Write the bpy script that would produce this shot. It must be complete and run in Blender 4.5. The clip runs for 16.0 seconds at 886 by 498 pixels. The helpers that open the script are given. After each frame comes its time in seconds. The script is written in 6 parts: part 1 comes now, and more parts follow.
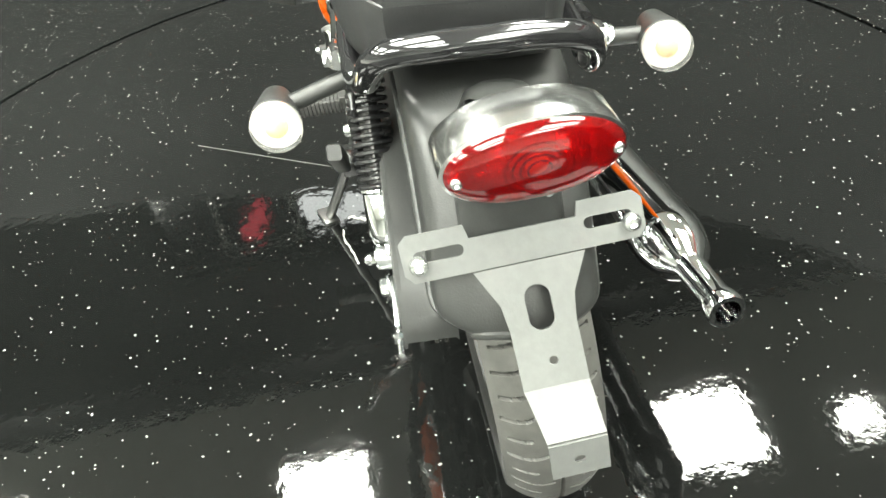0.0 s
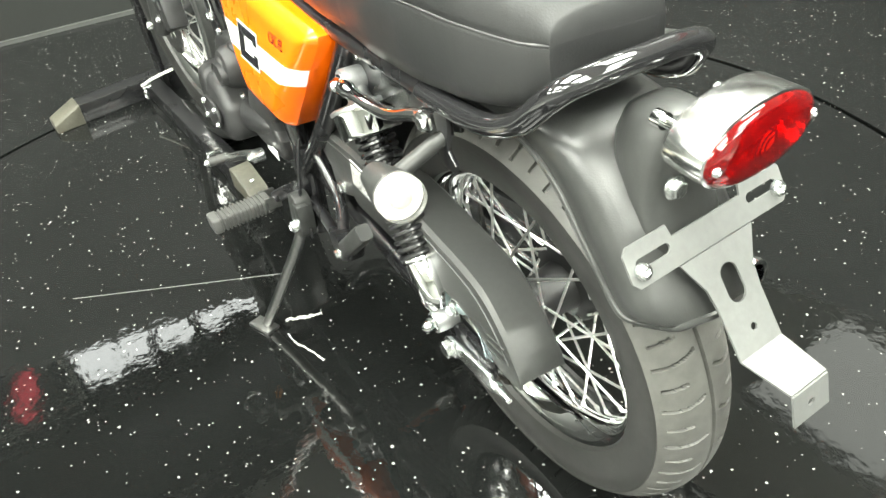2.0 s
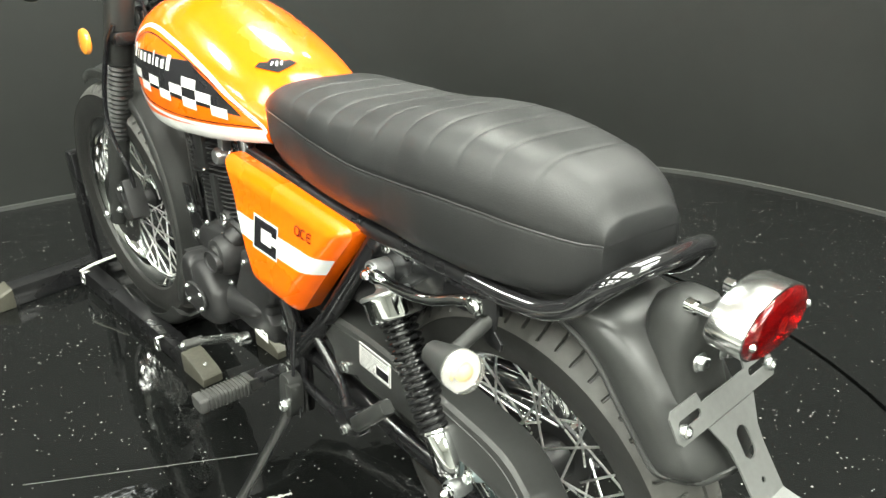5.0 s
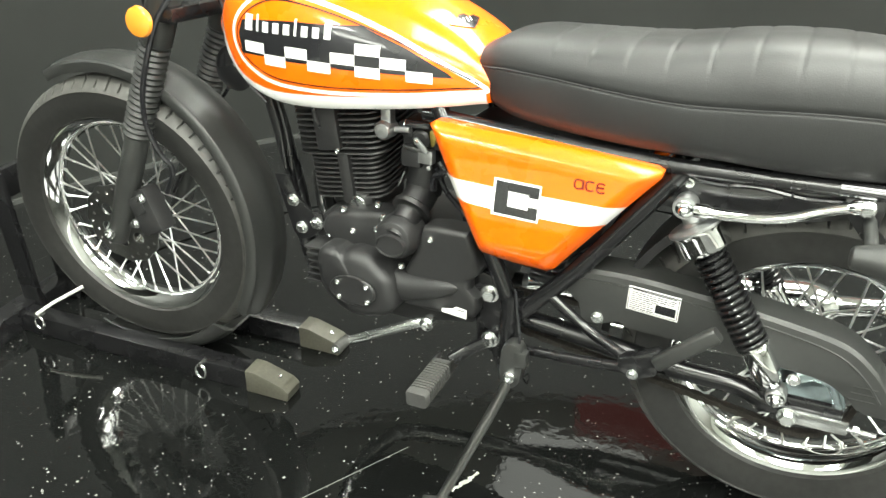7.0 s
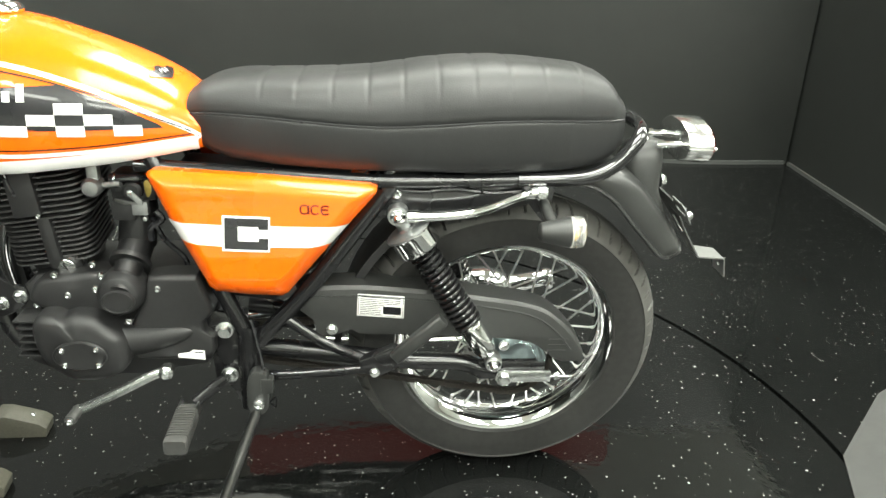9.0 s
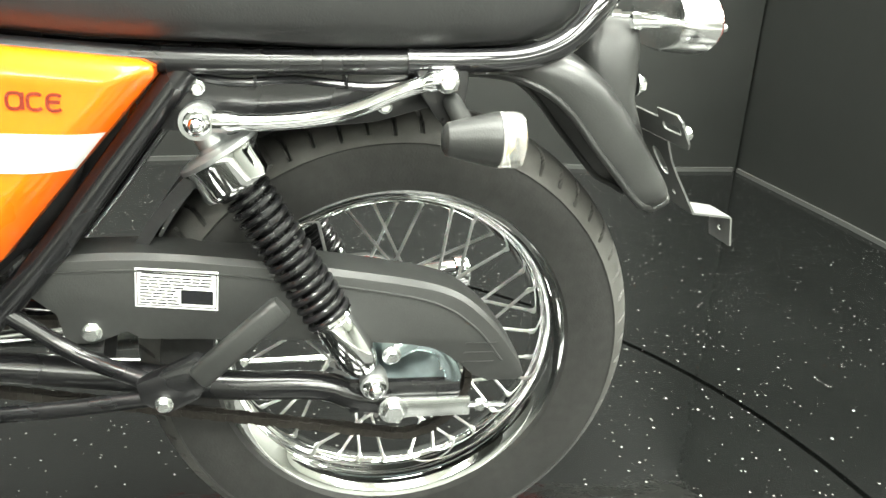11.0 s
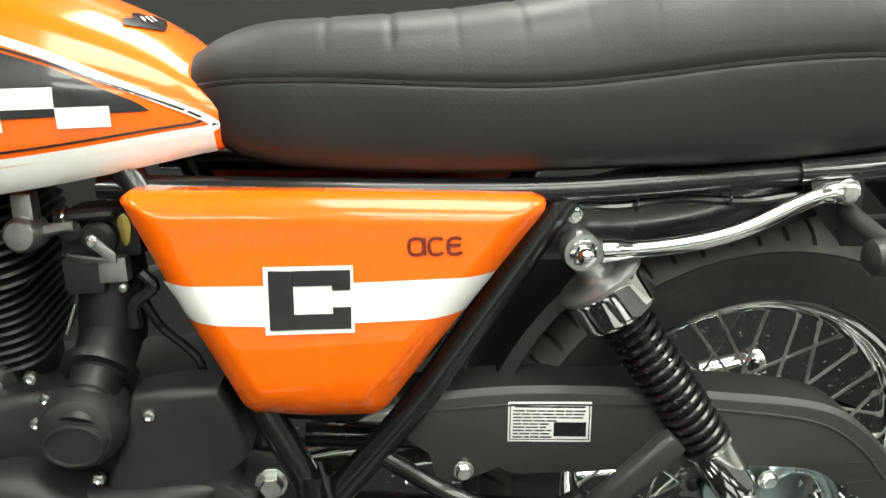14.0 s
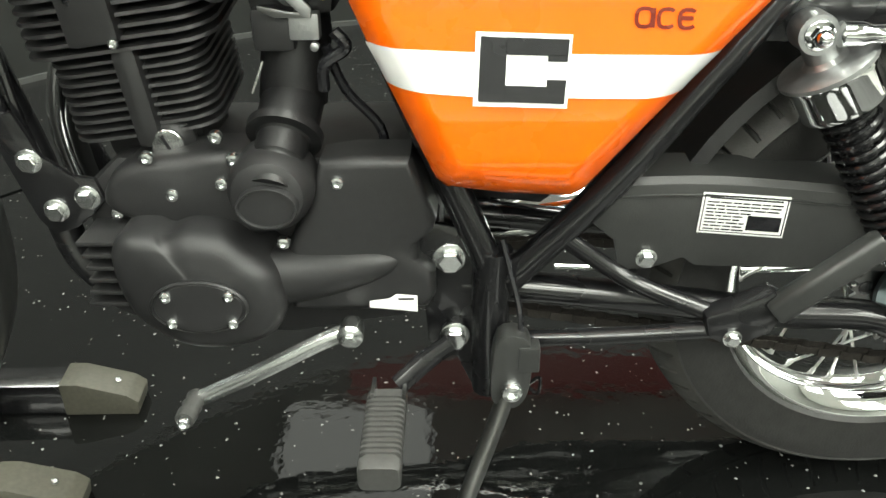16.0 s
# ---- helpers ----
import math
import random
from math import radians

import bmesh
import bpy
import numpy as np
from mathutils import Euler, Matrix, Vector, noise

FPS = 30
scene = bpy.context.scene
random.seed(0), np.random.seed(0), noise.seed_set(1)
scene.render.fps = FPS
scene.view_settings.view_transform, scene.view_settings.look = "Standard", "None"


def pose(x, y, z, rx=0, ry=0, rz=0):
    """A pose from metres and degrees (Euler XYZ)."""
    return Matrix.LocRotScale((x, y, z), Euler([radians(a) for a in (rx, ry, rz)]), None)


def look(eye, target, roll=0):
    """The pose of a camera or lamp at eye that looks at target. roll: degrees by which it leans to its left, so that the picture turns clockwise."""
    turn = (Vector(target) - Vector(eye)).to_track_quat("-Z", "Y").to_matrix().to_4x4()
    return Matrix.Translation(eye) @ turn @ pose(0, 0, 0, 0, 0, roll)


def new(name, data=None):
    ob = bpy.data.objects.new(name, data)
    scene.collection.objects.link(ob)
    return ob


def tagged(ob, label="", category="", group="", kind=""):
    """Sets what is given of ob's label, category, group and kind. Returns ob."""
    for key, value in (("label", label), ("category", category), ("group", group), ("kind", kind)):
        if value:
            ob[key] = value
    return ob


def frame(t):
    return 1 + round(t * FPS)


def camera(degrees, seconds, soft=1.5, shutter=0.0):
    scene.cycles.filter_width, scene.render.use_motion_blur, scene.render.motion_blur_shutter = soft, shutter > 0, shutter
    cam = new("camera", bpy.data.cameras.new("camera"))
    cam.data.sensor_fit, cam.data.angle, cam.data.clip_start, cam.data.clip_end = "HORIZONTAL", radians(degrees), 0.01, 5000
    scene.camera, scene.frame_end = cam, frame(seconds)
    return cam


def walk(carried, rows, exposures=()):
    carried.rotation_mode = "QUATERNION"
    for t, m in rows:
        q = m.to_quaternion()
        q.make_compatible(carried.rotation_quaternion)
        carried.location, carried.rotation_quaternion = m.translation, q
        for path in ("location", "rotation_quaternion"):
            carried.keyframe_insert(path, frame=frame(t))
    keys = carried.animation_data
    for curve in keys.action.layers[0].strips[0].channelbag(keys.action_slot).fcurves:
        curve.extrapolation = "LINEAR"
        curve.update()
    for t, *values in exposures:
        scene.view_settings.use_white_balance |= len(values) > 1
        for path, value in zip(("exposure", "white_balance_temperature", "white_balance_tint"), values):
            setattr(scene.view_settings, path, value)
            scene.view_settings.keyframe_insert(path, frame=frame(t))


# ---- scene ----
cam = camera(53, 16.0)
PATH = [
    (0, (0.9818, -0.1426, 1.1287), (-0.2203, -0.0663, 0.0756), -8.98),
    (0.5, (0.9775, -0.2795, 1.1346), (-0.2107, -0.0004, 0.1001), -9.36),
    (1, (0.9476, -0.4117, 1.1438), (-0.1978, 0.0557, 0.1291), -9.20),
    (1.5, (0.8925, -0.5218, 1.1553), (-0.1912, 0.0741, 0.1402), -8.77),
    (2, (0.8642, -0.5769, 1.1563), (-0.2418, 0.0270, 0.1704), -8.93),
    (2.5, (0.8905, -0.5272, 1.1710), (-0.3020, 0.0258, 0.2589), -8.92),
    (3, (0.9724, -0.4443, 1.1885), (-0.3126, 0.0227, 0.3575), -8.73),
    (3.2, (0.9577, -0.4218, 1.1984), (-0.3354, 0.0336, 0.3735), -9.59),
    (5.3, (0.7569, -0.9946, 1.2421), (-0.2286, 0.0489, 0.5351), -4.68),
    (5.5, (0.6827, -1.1020, 1.2245), (-0.2530, -0.0258, 0.4992), -7.26),
    (6, (0.4375, -1.2239, 1.2305), (-0.4861, -0.1515, 0.4841), -6.23),
    (6.5, (0.2023, -1.3006, 1.2285), (-0.5875, -0.1372, 0.4652), -3.34),
    (7, (-0.0024, -1.4017, 1.2047), (-0.5222, -0.0942, 0.4430), 0.24),
    (7.5, (-0.1616, -1.4399, 1.2010), (-0.5455, -0.0851, 0.4413), 0.71),
    (8, (-0.2592, -1.4621, 1.2047), (-0.5393, -0.0755, 0.4572), 0.77),
    (8.5, (-0.2586, -1.5214, 1.1881), (-0.2670, -0.0657, 0.5241), 1.72),
    (9, (-0.1830, -1.5564, 1.2236), (-0.0257, -0.1153, 0.5465), 2.44),
    (9.2, (-0.1037, -1.4620, 1.1430), (0.0449, -0.0145, 0.4777), 1.35),
    (11.3, (-0.0117, -0.9566, 0.8313), (0.3018, 0.5077, 0.2678), 3.93),
    (11.5, (0.0463, -0.9077, 0.8795), (0.2848, 0.5538, 0.2735), 2.79),
    (12, (0.0826, -0.9047, 0.9471), (0.2166, 0.6025, 0.4270), 0.15),
    (12.5, (0.0563, -0.8986, 0.9735), (0.0702, 0.6438, 0.5485), -1.25),
    (13, (-0.0839, -0.9286, 0.9406), (-0.0294, 0.6273, 0.5712), -1.27),
    (13.5, (-0.2198, -0.9307, 0.9272), (-0.1091, 0.6128, 0.5206), -2.13),
    (14, (-0.3106, -0.9278, 0.8871), (-0.1741, 0.5898, 0.3989), -1.72),
    (14.5, (-0.3729, -0.9227, 0.8605), (-0.1948, 0.5485, 0.2573), -0.39),
    (15, (-0.4080, -0.9157, 0.8612), (-0.2703, 0.5236, 0.1760), -0.63),
    (15.5, (-0.4274, -0.9031, 0.8597), (-0.3372, 0.5028, 0.1012), -0.24),
    (16, (-0.4503, -0.8834, 0.8617), (-0.4084, 0.4830, 0.0304), 0.30),
]
EXPOSURES = [(0, 0.7), (0.5, 0.85), (1, 0.98), (1.5, 1.02), (2.5, 0.82), (3, 0.66), (5.5, 0.2), (7, 0.35), (8, 0.3), (9, 0.1), (11.5, 0.85), (12.5, 0.62), (13, 0.5), (13.5, 0.1), (14, -0.6), (14.5, -0.7), (15, -0.5), (15.5, -0.42), (16, -0.08)]
walk(cam, [(t, look(eye, target, roll)) for t, eye, target, roll in PATH], EXPOSURES)

# ---- world, lamps, exposure ----
world = bpy.data.worlds.new("showroom_air")
scene.world = world
world.use_nodes = True
world.node_tree.nodes["Background"].inputs[0].default_value = (0.75, 0.8, 0.74, 1)
world.node_tree.nodes["Background"].inputs[1].default_value = 0.12
scene.view_settings.exposure = 0.0

# ceiling panels: x, y, size along x, size along y, watts per square metre
LAMPS = [(-1.75, -2.65, 0.6, 0.6, 110), (-1.7, -0.75, 0.4, 0.45, 165), (-1.6, 1.15, 0.48, 0.62, 125), (-1.48, 1.95, 0.2, 0.2, 110)]
# the 4 W panel is added to grey the floor's reflection, no known light
LAMPS += [(-0.82, 2.75, 0.85, 0.85, 4)] + [(x, y, 1.3, 1.2, 34) for x in (0.2, 2.1) for y in (-2.65, -0.7, 1.3)] + [(x, -4.7, 1.3, 1.2, 30) for x in (-1.75, 0.2, 2.1)] + [(4.1, -0.6, 1.3, 1.2, 30), (4.1, 1.4, 1.3, 1.2, 30)]
CEILING = 2.75


# ---- small building tools ----
def principled(name):
    m = bpy.data.materials.new(name)
    m.use_nodes = True
    return m, m.node_tree, m.node_tree.nodes["Principled BSDF"]


def mat(name, color, rough, metal=0.0, vary=0.15, scale=40.0, bump=0.0, bump_scale=300.0, coat=0.0, spec=0.5, rough_vary=0.08):
    """A surface with colour and gloss varied at two scales and fine relief."""
    m, tree, b = principled(name)
    nodes, links = tree.nodes, tree.links
    co = nodes.new("ShaderNodeTexCoord")
    big = nodes.new("ShaderNodeTexNoise")
    big.inputs["Scale"].default_value = scale * 0.2
    big.inputs["Detail"].default_value = 5
    small = nodes.new("ShaderNodeTexNoise")
    small.inputs["Scale"].default_value = scale * 3
    small.inputs["Detail"].default_value = 3
    add = nodes.new("ShaderNodeMath")
    add.operation = "ADD"
    for n, k in ((big, 0), (small, 1)):
        links.new(co.outputs["Object"], n.inputs["Vector"])
        links.new(n.outputs["Fac"], add.inputs[k])
    ramp = nodes.new("ShaderNodeMapRange")
    ramp.inputs["From Min"].default_value, ramp.inputs["From Max"].default_value = 0.6, 1.4
    ramp.inputs["To Min"].default_value, ramp.inputs["To Max"].default_value = 1 - vary, 1 + vary
    links.new(add.outputs[0], ramp.inputs["Value"])
    mul = nodes.new("ShaderNodeVectorMath")
    mul.operation = "SCALE"
    mul.inputs[0].default_value = color
    links.new(ramp.outputs[0], mul.inputs["Scale"])
    links.new(mul.outputs[0], b.inputs["Base Color"])
    rr = nodes.new("ShaderNodeMapRange")
    rr.inputs["From Min"].default_value, rr.inputs["From Max"].default_value = 0.35, 0.65
    rr.inputs["To Min"].default_value, rr.inputs["To Max"].default_value = max(rough - rough_vary, 0.01), min(rough + rough_vary, 1)
    links.new(big.outputs["Fac"], rr.inputs["Value"])
    links.new(rr.outputs[0], b.inputs["Roughness"])
    b.inputs["Metallic"].default_value = metal
    b.inputs["Coat Weight"].default_value = coat
    b.inputs["Coat Roughness"].default_value = 0.03
    b.inputs["Specular IOR Level"].default_value = spec
    if bump:
        grain = nodes.new("ShaderNodeTexNoise")
        grain.inputs["Scale"].default_value = bump_scale
        grain.inputs["Detail"].default_value = 4
        links.new(co.outputs["Object"], grain.inputs["Vector"])
        bn = nodes.new("ShaderNodeBump")
        bn.inputs["Strength"].default_value = bump
        bn.inputs["Distance"].default_value = 0.002
        links.new(grain.outputs["Fac"], bn.inputs["Height"])
        links.new(bn.outputs[0], b.inputs["Normal"])
    return m


ORANGE = mat("orange_paint", (0.96, 0.142, 0.001), 0.3, vary=0.03, coat=0.7, scale=30, spec=0.25)
WHITE = mat("white_paint", (0.82, 0.82, 0.8), 0.25, vary=0.03, coat=0.8)
INK = mat("black_paint", (0.012, 0.012, 0.014), 0.25, vary=0.1, coat=0.6)
DARKRED = mat("dark_red_print", (0.16, 0.018, 0.008), 0.3, vary=0.05)
CHROME = mat("chrome", (0.86, 0.87, 0.87), 0.05, metal=1.0, vary=0.03, rough_vary=0.03)
LAMPCHROME = mat("lamp_chrome", (0.92, 0.93, 0.92), 0.2, metal=1.0, vary=0.03, rough_vary=0.04)
ZINC = mat("zinc_bolt", (0.75, 0.77, 0.76), 0.26, metal=1.0, vary=0.0, rough_vary=0.0)
BLUEZINC = mat("blue_zinc", (0.5, 0.6, 0.62), 0.28, metal=1.0, vary=0.15)
FRAME = mat("frame_gloss_black", (0.008, 0.008, 0.0088), 0.27, vary=0.15, coat=0.4, bump=0.05)
SATIN = mat("satin_black_plastic", (0.029, 0.03, 0.029), 0.38, vary=0.12, bump=0.12, bump_scale=500)
ENGINE = mat("matte_black_engine", (0.016, 0.016, 0.0165), 0.47, vary=0.18, bump=0.1, bump_scale=700)
BOOT = mat("black_boot_rubber", (0.009, 0.009, 0.0095), 0.42, vary=0.2, bump=0.15)
LEATHER = mat("black_vinyl", (0.017, 0.0175, 0.0177), 0.47, vary=0.12, bump=0.14, bump_scale=420, spec=0.48)
PIPING = mat("seat_piping", (0.02, 0.02, 0.021), 0.35)
RUBBER = mat("tyre_rubber", (0.022, 0.022, 0.021), 0.42, vary=0.4, scale=22, bump=0.2, bump_scale=350)
TREAD = mat("dusty_tread", (0.075, 0.074, 0.069), 0.52, vary=0.35, scale=16, bump=0.15, bump_scale=400)
PEGRUBBER = mat("peg_rubber", (0.05, 0.05, 0.048), 0.6, vary=0.2, bump=0.2)
GREYSHEET = mat("grey_sheet_metal", (0.13, 0.133, 0.129), 0.55, metal=0.3, vary=0.1, bump=0.08)
STEEL = mat("bare_steel", (0.26, 0.26, 0.255), 0.35, metal=1.0, vary=0.15)
CHAIN = mat("oiled_chain", (0.05, 0.045, 0.04), 0.5, metal=0.8, vary=0.4, scale=90)
AMBERBULB = mat("pale_amber_bulb", (0.9, 0.62, 0.24), 0.2, vary=0.05)
AMBER = mat("amber_lens", (0.85, 0.3, 0.03), 0.15, vary=0.05, coat=1.0)
CAPGREY = mat("olive_grey_cap", (0.07, 0.067, 0.052), 0.55, vary=0.25, scale=60, bump=0.15)
ROPE = mat("white_rope", (0.6, 0.6, 0.56), 0.8, vary=0.2, bump=0.5)
SPOKE = mat("bright_spoke", (0.9, 0.9, 0.88), 0.34, metal=0.85, vary=0.05)
CARB = mat("cast_zinc", (0.42, 0.43, 0.43), 0.38, metal=0.9, vary=0.15, bump=0.15)
BRASS = mat("brass_yellow", (0.55, 0.42, 0.12), 0.35, metal=1.0)
WALLBLACK = mat("matte_black_wall", (0.0145, 0.0158, 0.0146), 0.45, vary=0.14, scale=4, bump=0.06, bump_scale=60)
SKIRT = mat("grey_skirting", (0.05, 0.052, 0.05), 0.4, vary=0.15, scale=6)
ROOMWHITE = mat("off_white_room", (0.76, 0.77, 0.74), 0.7, vary=0.05, scale=3)
ROOMWALL = mat("grey_room_wall", (0.33, 0.34, 0.32), 0.7, vary=0.12, scale=2)
LIGHTFLOOR = mat("light_grey_floor", (0.4, 0.4, 0.375), 0.35, vary=0.1, scale=6)
PAVING = mat("mid_grey_flooring", (0.026, 0.0265, 0.0255), 0.7, vary=0.15, scale=9, bump=0.05)


def lens_mat(name, color, rough, ior=1.5, alpha_mix=0.6):
    m, tree, b = principled(name)
    b.inputs["Base Color"].default_value = (*color, 1)
    b.inputs["Roughness"].default_value = rough
    b.inputs["Transmission Weight"].default_value = alpha_mix
    b.inputs["IOR"].default_value = ior
    b.inputs["Coat Weight"].default_value = 0.5
    return m


REDLENS = lens_mat("red_lens", (0.5, 0.004, 0.006), 0.05, 1.45, 0.88)
CLEARLENS = lens_mat("clear_lens", (0.93, 0.93, 0.9), 0.12, 1.35, 0.85)


def glow(name, color, strength):
    m = bpy.data.materials.new(name)
    m.use_nodes = True
    t = m.node_tree
    t.nodes.remove(t.nodes["Principled BSDF"])
    e = t.nodes.new("ShaderNodeEmission")
    e.inputs[0].default_value, e.inputs[1].default_value = (*color, 1), strength
    t.links.new(e.outputs[0], t.nodes["Material Output"].inputs[0])
    return m


def floor_mat():
    """Black sealed floor: glossy, slightly wavy, with scattered white flecks and dust."""
    m, tree, b = principled("flecked_black_floor")
    nodes, links = tree.nodes, tree.links
    co = nodes.new("ShaderNodeTexCoord")
    # ragged fleck outlines
    jit = nodes.new("ShaderNodeTexNoise")
    jit.inputs["Scale"].default_value = 260
    links.new(co.outputs["Object"], jit.inputs["Vector"])
    shaken = nodes.new("ShaderNodeVectorMath")
    shaken.operation = "MULTIPLY_ADD"
    shaken.inputs[1].default_value = (0.0055, 0.0055, 0.0)
    links.new(jit.outputs["Color"], shaken.inputs[0])
    links.new(co.outputs["Object"], shaken.inputs[2])

    def flecks(scale, keep, size):
        vo = nodes.new("ShaderNodeTexVoronoi")
        vo.inputs["Scale"].default_value = scale
        vo.inputs["Randomness"].default_value = 1.0
        links.new(shaken.outputs[0], vo.inputs["Vector"])
        near = nodes.new("ShaderNodeMath")
        near.operation = "LESS_THAN"
        links.new(vo.outputs["Distance"], near.inputs[0])
        sep = nodes.new("ShaderNodeSeparateColor")
        links.new(vo.outputs["Color"], sep.inputs[0])
        sz = nodes.new("ShaderNodeMath")
        sz.operation = "MULTIPLY"
        sz.inputs[1].default_value = size
        links.new(sep.outputs[1], sz.inputs[0])
        links.new(sz.outputs[0], near.inputs[1])
        sel = nodes.new("ShaderNodeMath")
        sel.operation = "LESS_THAN"
        links.new(sep.outputs[0], sel.inputs[0])
        sel.inputs[1].default_value = keep
        both = nodes.new("ShaderNodeMath")
        both.operation = "MULTIPLY"
        links.new(near.outputs[0], both.inputs[0])
        links.new(sel.outputs[0], both.inputs[1])
        return both

    fa, fb = flecks(70, 0.16, 0.2), flecks(150, 0.11, 0.3)
    mx = nodes.new("ShaderNodeMath")
    mx.operation = "MAXIMUM"
    links.new(fa.outputs[0], mx.inputs[0])
    links.new(fb.outputs[0], mx.inputs[1])
    cloud = nodes.new("ShaderNodeTexNoise")
    cloud.inputs["Scale"].default_value = 2.2
    cloud.inputs["Detail"].default_value = 6
    links.new(co.outputs["Object"], cloud.inputs["Vector"])
    base = nodes.new("ShaderNodeMix")
    base.data_type = "RGBA"
    base.inputs[6].default_value, base.inputs[7].default_value = (0.0025, 0.0027, 0.0026, 1), (0.0075, 0.008, 0.0078, 1)
    links.new(cloud.outputs["Fac"], base.inputs[0])
    mix = nodes.new("ShaderNodeMix")
    mix.data_type = "RGBA"
    mix.inputs[7].default_value = (0.24, 0.24, 0.228, 1)
    links.new(mx.outputs[0], mix.inputs[0])
    links.new(base.outputs[2], mix.inputs[6])
    links.new(mix.outputs[2], b.inputs["Base Color"])
    ro = nodes.new("ShaderNodeMapRange")
    ro.inputs["From Min"].default_value, ro.inputs["From Max"].default_value = 0.3, 0.7
    ro.inputs["To Min"].default_value, ro.inputs["To Max"].default_value = 0.015, 0.06
    links.new(cloud.outputs["Fac"], ro.inputs["Value"])
    links.new(ro.outputs[0], b.inputs["Roughness"])
    b.inputs["IOR"].default_value = 1.5
    wave = nodes.new("ShaderNodeTexNoise")
    wave.inputs["Scale"].default_value = 34
    wave.inputs["Detail"].default_value = 3
    links.new(co.outputs["Object"], wave.inputs["Vector"])
    bn = nodes.new("ShaderNodeBump")
    bn.inputs["Strength"].default_value = 0.075
    bn.inputs["Distance"].default_value = 0.004
    links.new(wave.outputs["Fac"], bn.inputs["Height"])
    links.new(bn.outputs[0], b.inputs["Normal"])
    return m


FLOOR = floor_mat()


def finish(name, bm, mats, sharp=35):
    mats = mats if isinstance(mats, (list, tuple)) else [mats]
    bm.normal_update()
    for f in bm.faces:
        f.smooth = True
    lim = radians(sharp)
    for e in bm.edges:
        if len(e.link_faces) == 2 and e.calc_face_angle(0) > lim:
            e.smooth = False
    me = bpy.data.meshes.new(name)
    bm.to_mesh(me)
    bm.free()
    for m in mats:
        me.materials.append(m)
    return me


# the motorcycle stands a little askew and leans to its left: from its own drawing to the room
BIKE_FIT = Matrix(((0.994, 0.0465, -0.0106, 0.018), (-0.0382, 1.0179, 0.0435, -0.0508), (0.014, -0.088, 1.0033, 0.0136), (0, 0, 0, 1)))
LEAN = radians(2.82)


def on_bike(p):
    """Whether p belongs to the motorcycle, but for its wheels, which have axes of their own."""
    while p:
        if "wheel" in p.name:
            return False
        if p.name == "motorcycle":
            return True
        p = p.parent
    return False


def part(name, bm, mats, parent, label="", sharp=35):
    if on_bike(parent) and "wheel" not in name:
        bm.transform(BIKE_FIT)
    ob = new(name, finish(name, bm, mats, sharp))
    ob.parent = parent
    if label:
        tagged(ob, label)
    return ob


def share(name, me, parent, m=Matrix()):
    ob = new(name, me)
    ob.parent = parent
    if on_bike(parent):
        m = Matrix.Translation(BIKE_FIT @ m.translation - m.translation) @ m
    ob.matrix_local = m
    return ob


def thing(name, label, category, group="", kind="", at=(0, 0, 0)):
    e = new(name)
    e.location = at
    e.empty_display_size = 0.05
    return tagged(e, label, category, group, kind)


def smooth_path(pts, n=6, closed=False):
    """Catmull-Rom through the points."""
    P = [Vector(p) for p in pts]
    out, N = [], len(P)
    for i in range(N if closed else N - 1):
        a = P[(i - 1) % N] if closed or i > 0 else P[0] * 2 - P[1]
        b, c = P[i], P[(i + 1) % N]
        d = P[(i + 2) % N] if closed or i + 2 < N else P[-1] * 2 - P[-2]
        for k in range(n):
            t = k / n
            out.append(0.5 * ((2 * b) + (c - a) * t + (2 * a - 5 * b + 4 * c - d) * t * t + (3 * b - a - 3 * c + d) * t ** 3))
    if not closed:
        out.append(P[-1])
    return out


def sweep(bm, pts, r, segs=10, closed=False, flat=1.0, up=None, mat_index=0):
    """A tube along points; r a number or one per point; flat squeezes it along its second axis."""
    P = [Vector(p) for p in pts]
    N = len(P)
    rs = r if isinstance(r, (list, tuple)) else [r] * N
    rings, prev = [], None
    for i in range(N):
        a = P[(i - 1) % N] if closed or i > 0 else P[i]
        b = P[(i + 1) % N] if closed or i < N - 1 else P[i]
        t = (b - a).normalized()
        if prev is None:
            s = Vector(up) if up else Vector((0, 0, 1)) if abs(t.z) < 0.9 else Vector((1, 0, 0))
        else:
            s = prev
        u = (s - t * s.dot(t)).normalized()
        prev = u
        v = t.cross(u)
        rings.append([bm.verts.new(P[i] + (u * math.cos(k * 2 * math.pi / segs) * flat + v * math.sin(k * 2 * math.pi / segs)) * rs[i]) for k in range(segs)])
    for i in range(N if closed else N - 1):
        A, B = rings[i], rings[(i + 1) % N]
        for k in range(segs):
            bm.faces.new((A[k], B[k], B[(k + 1) % segs], A[(k + 1) % segs])).material_index = mat_index
    if not closed:
        bm.faces.new(rings[0]).material_index = mat_index
        bm.faces.new(rings[-1][::-1]).material_index = mat_index
    bmesh.ops.recalc_face_normals(bm, faces=bm.faces)
    return bm


def tube(pts, r, segs=10, n=6, closed=False, flat=1.0, up=None):
    return sweep(bmesh.new(), smooth_path(pts, n, closed) if n > 1 else pts, r, segs, closed, flat, up)


AXES = {"z": Matrix(), "y": Matrix.Rotation(radians(90), 4, "X"), "x": Matrix.Rotation(radians(90), 4, "Y")}


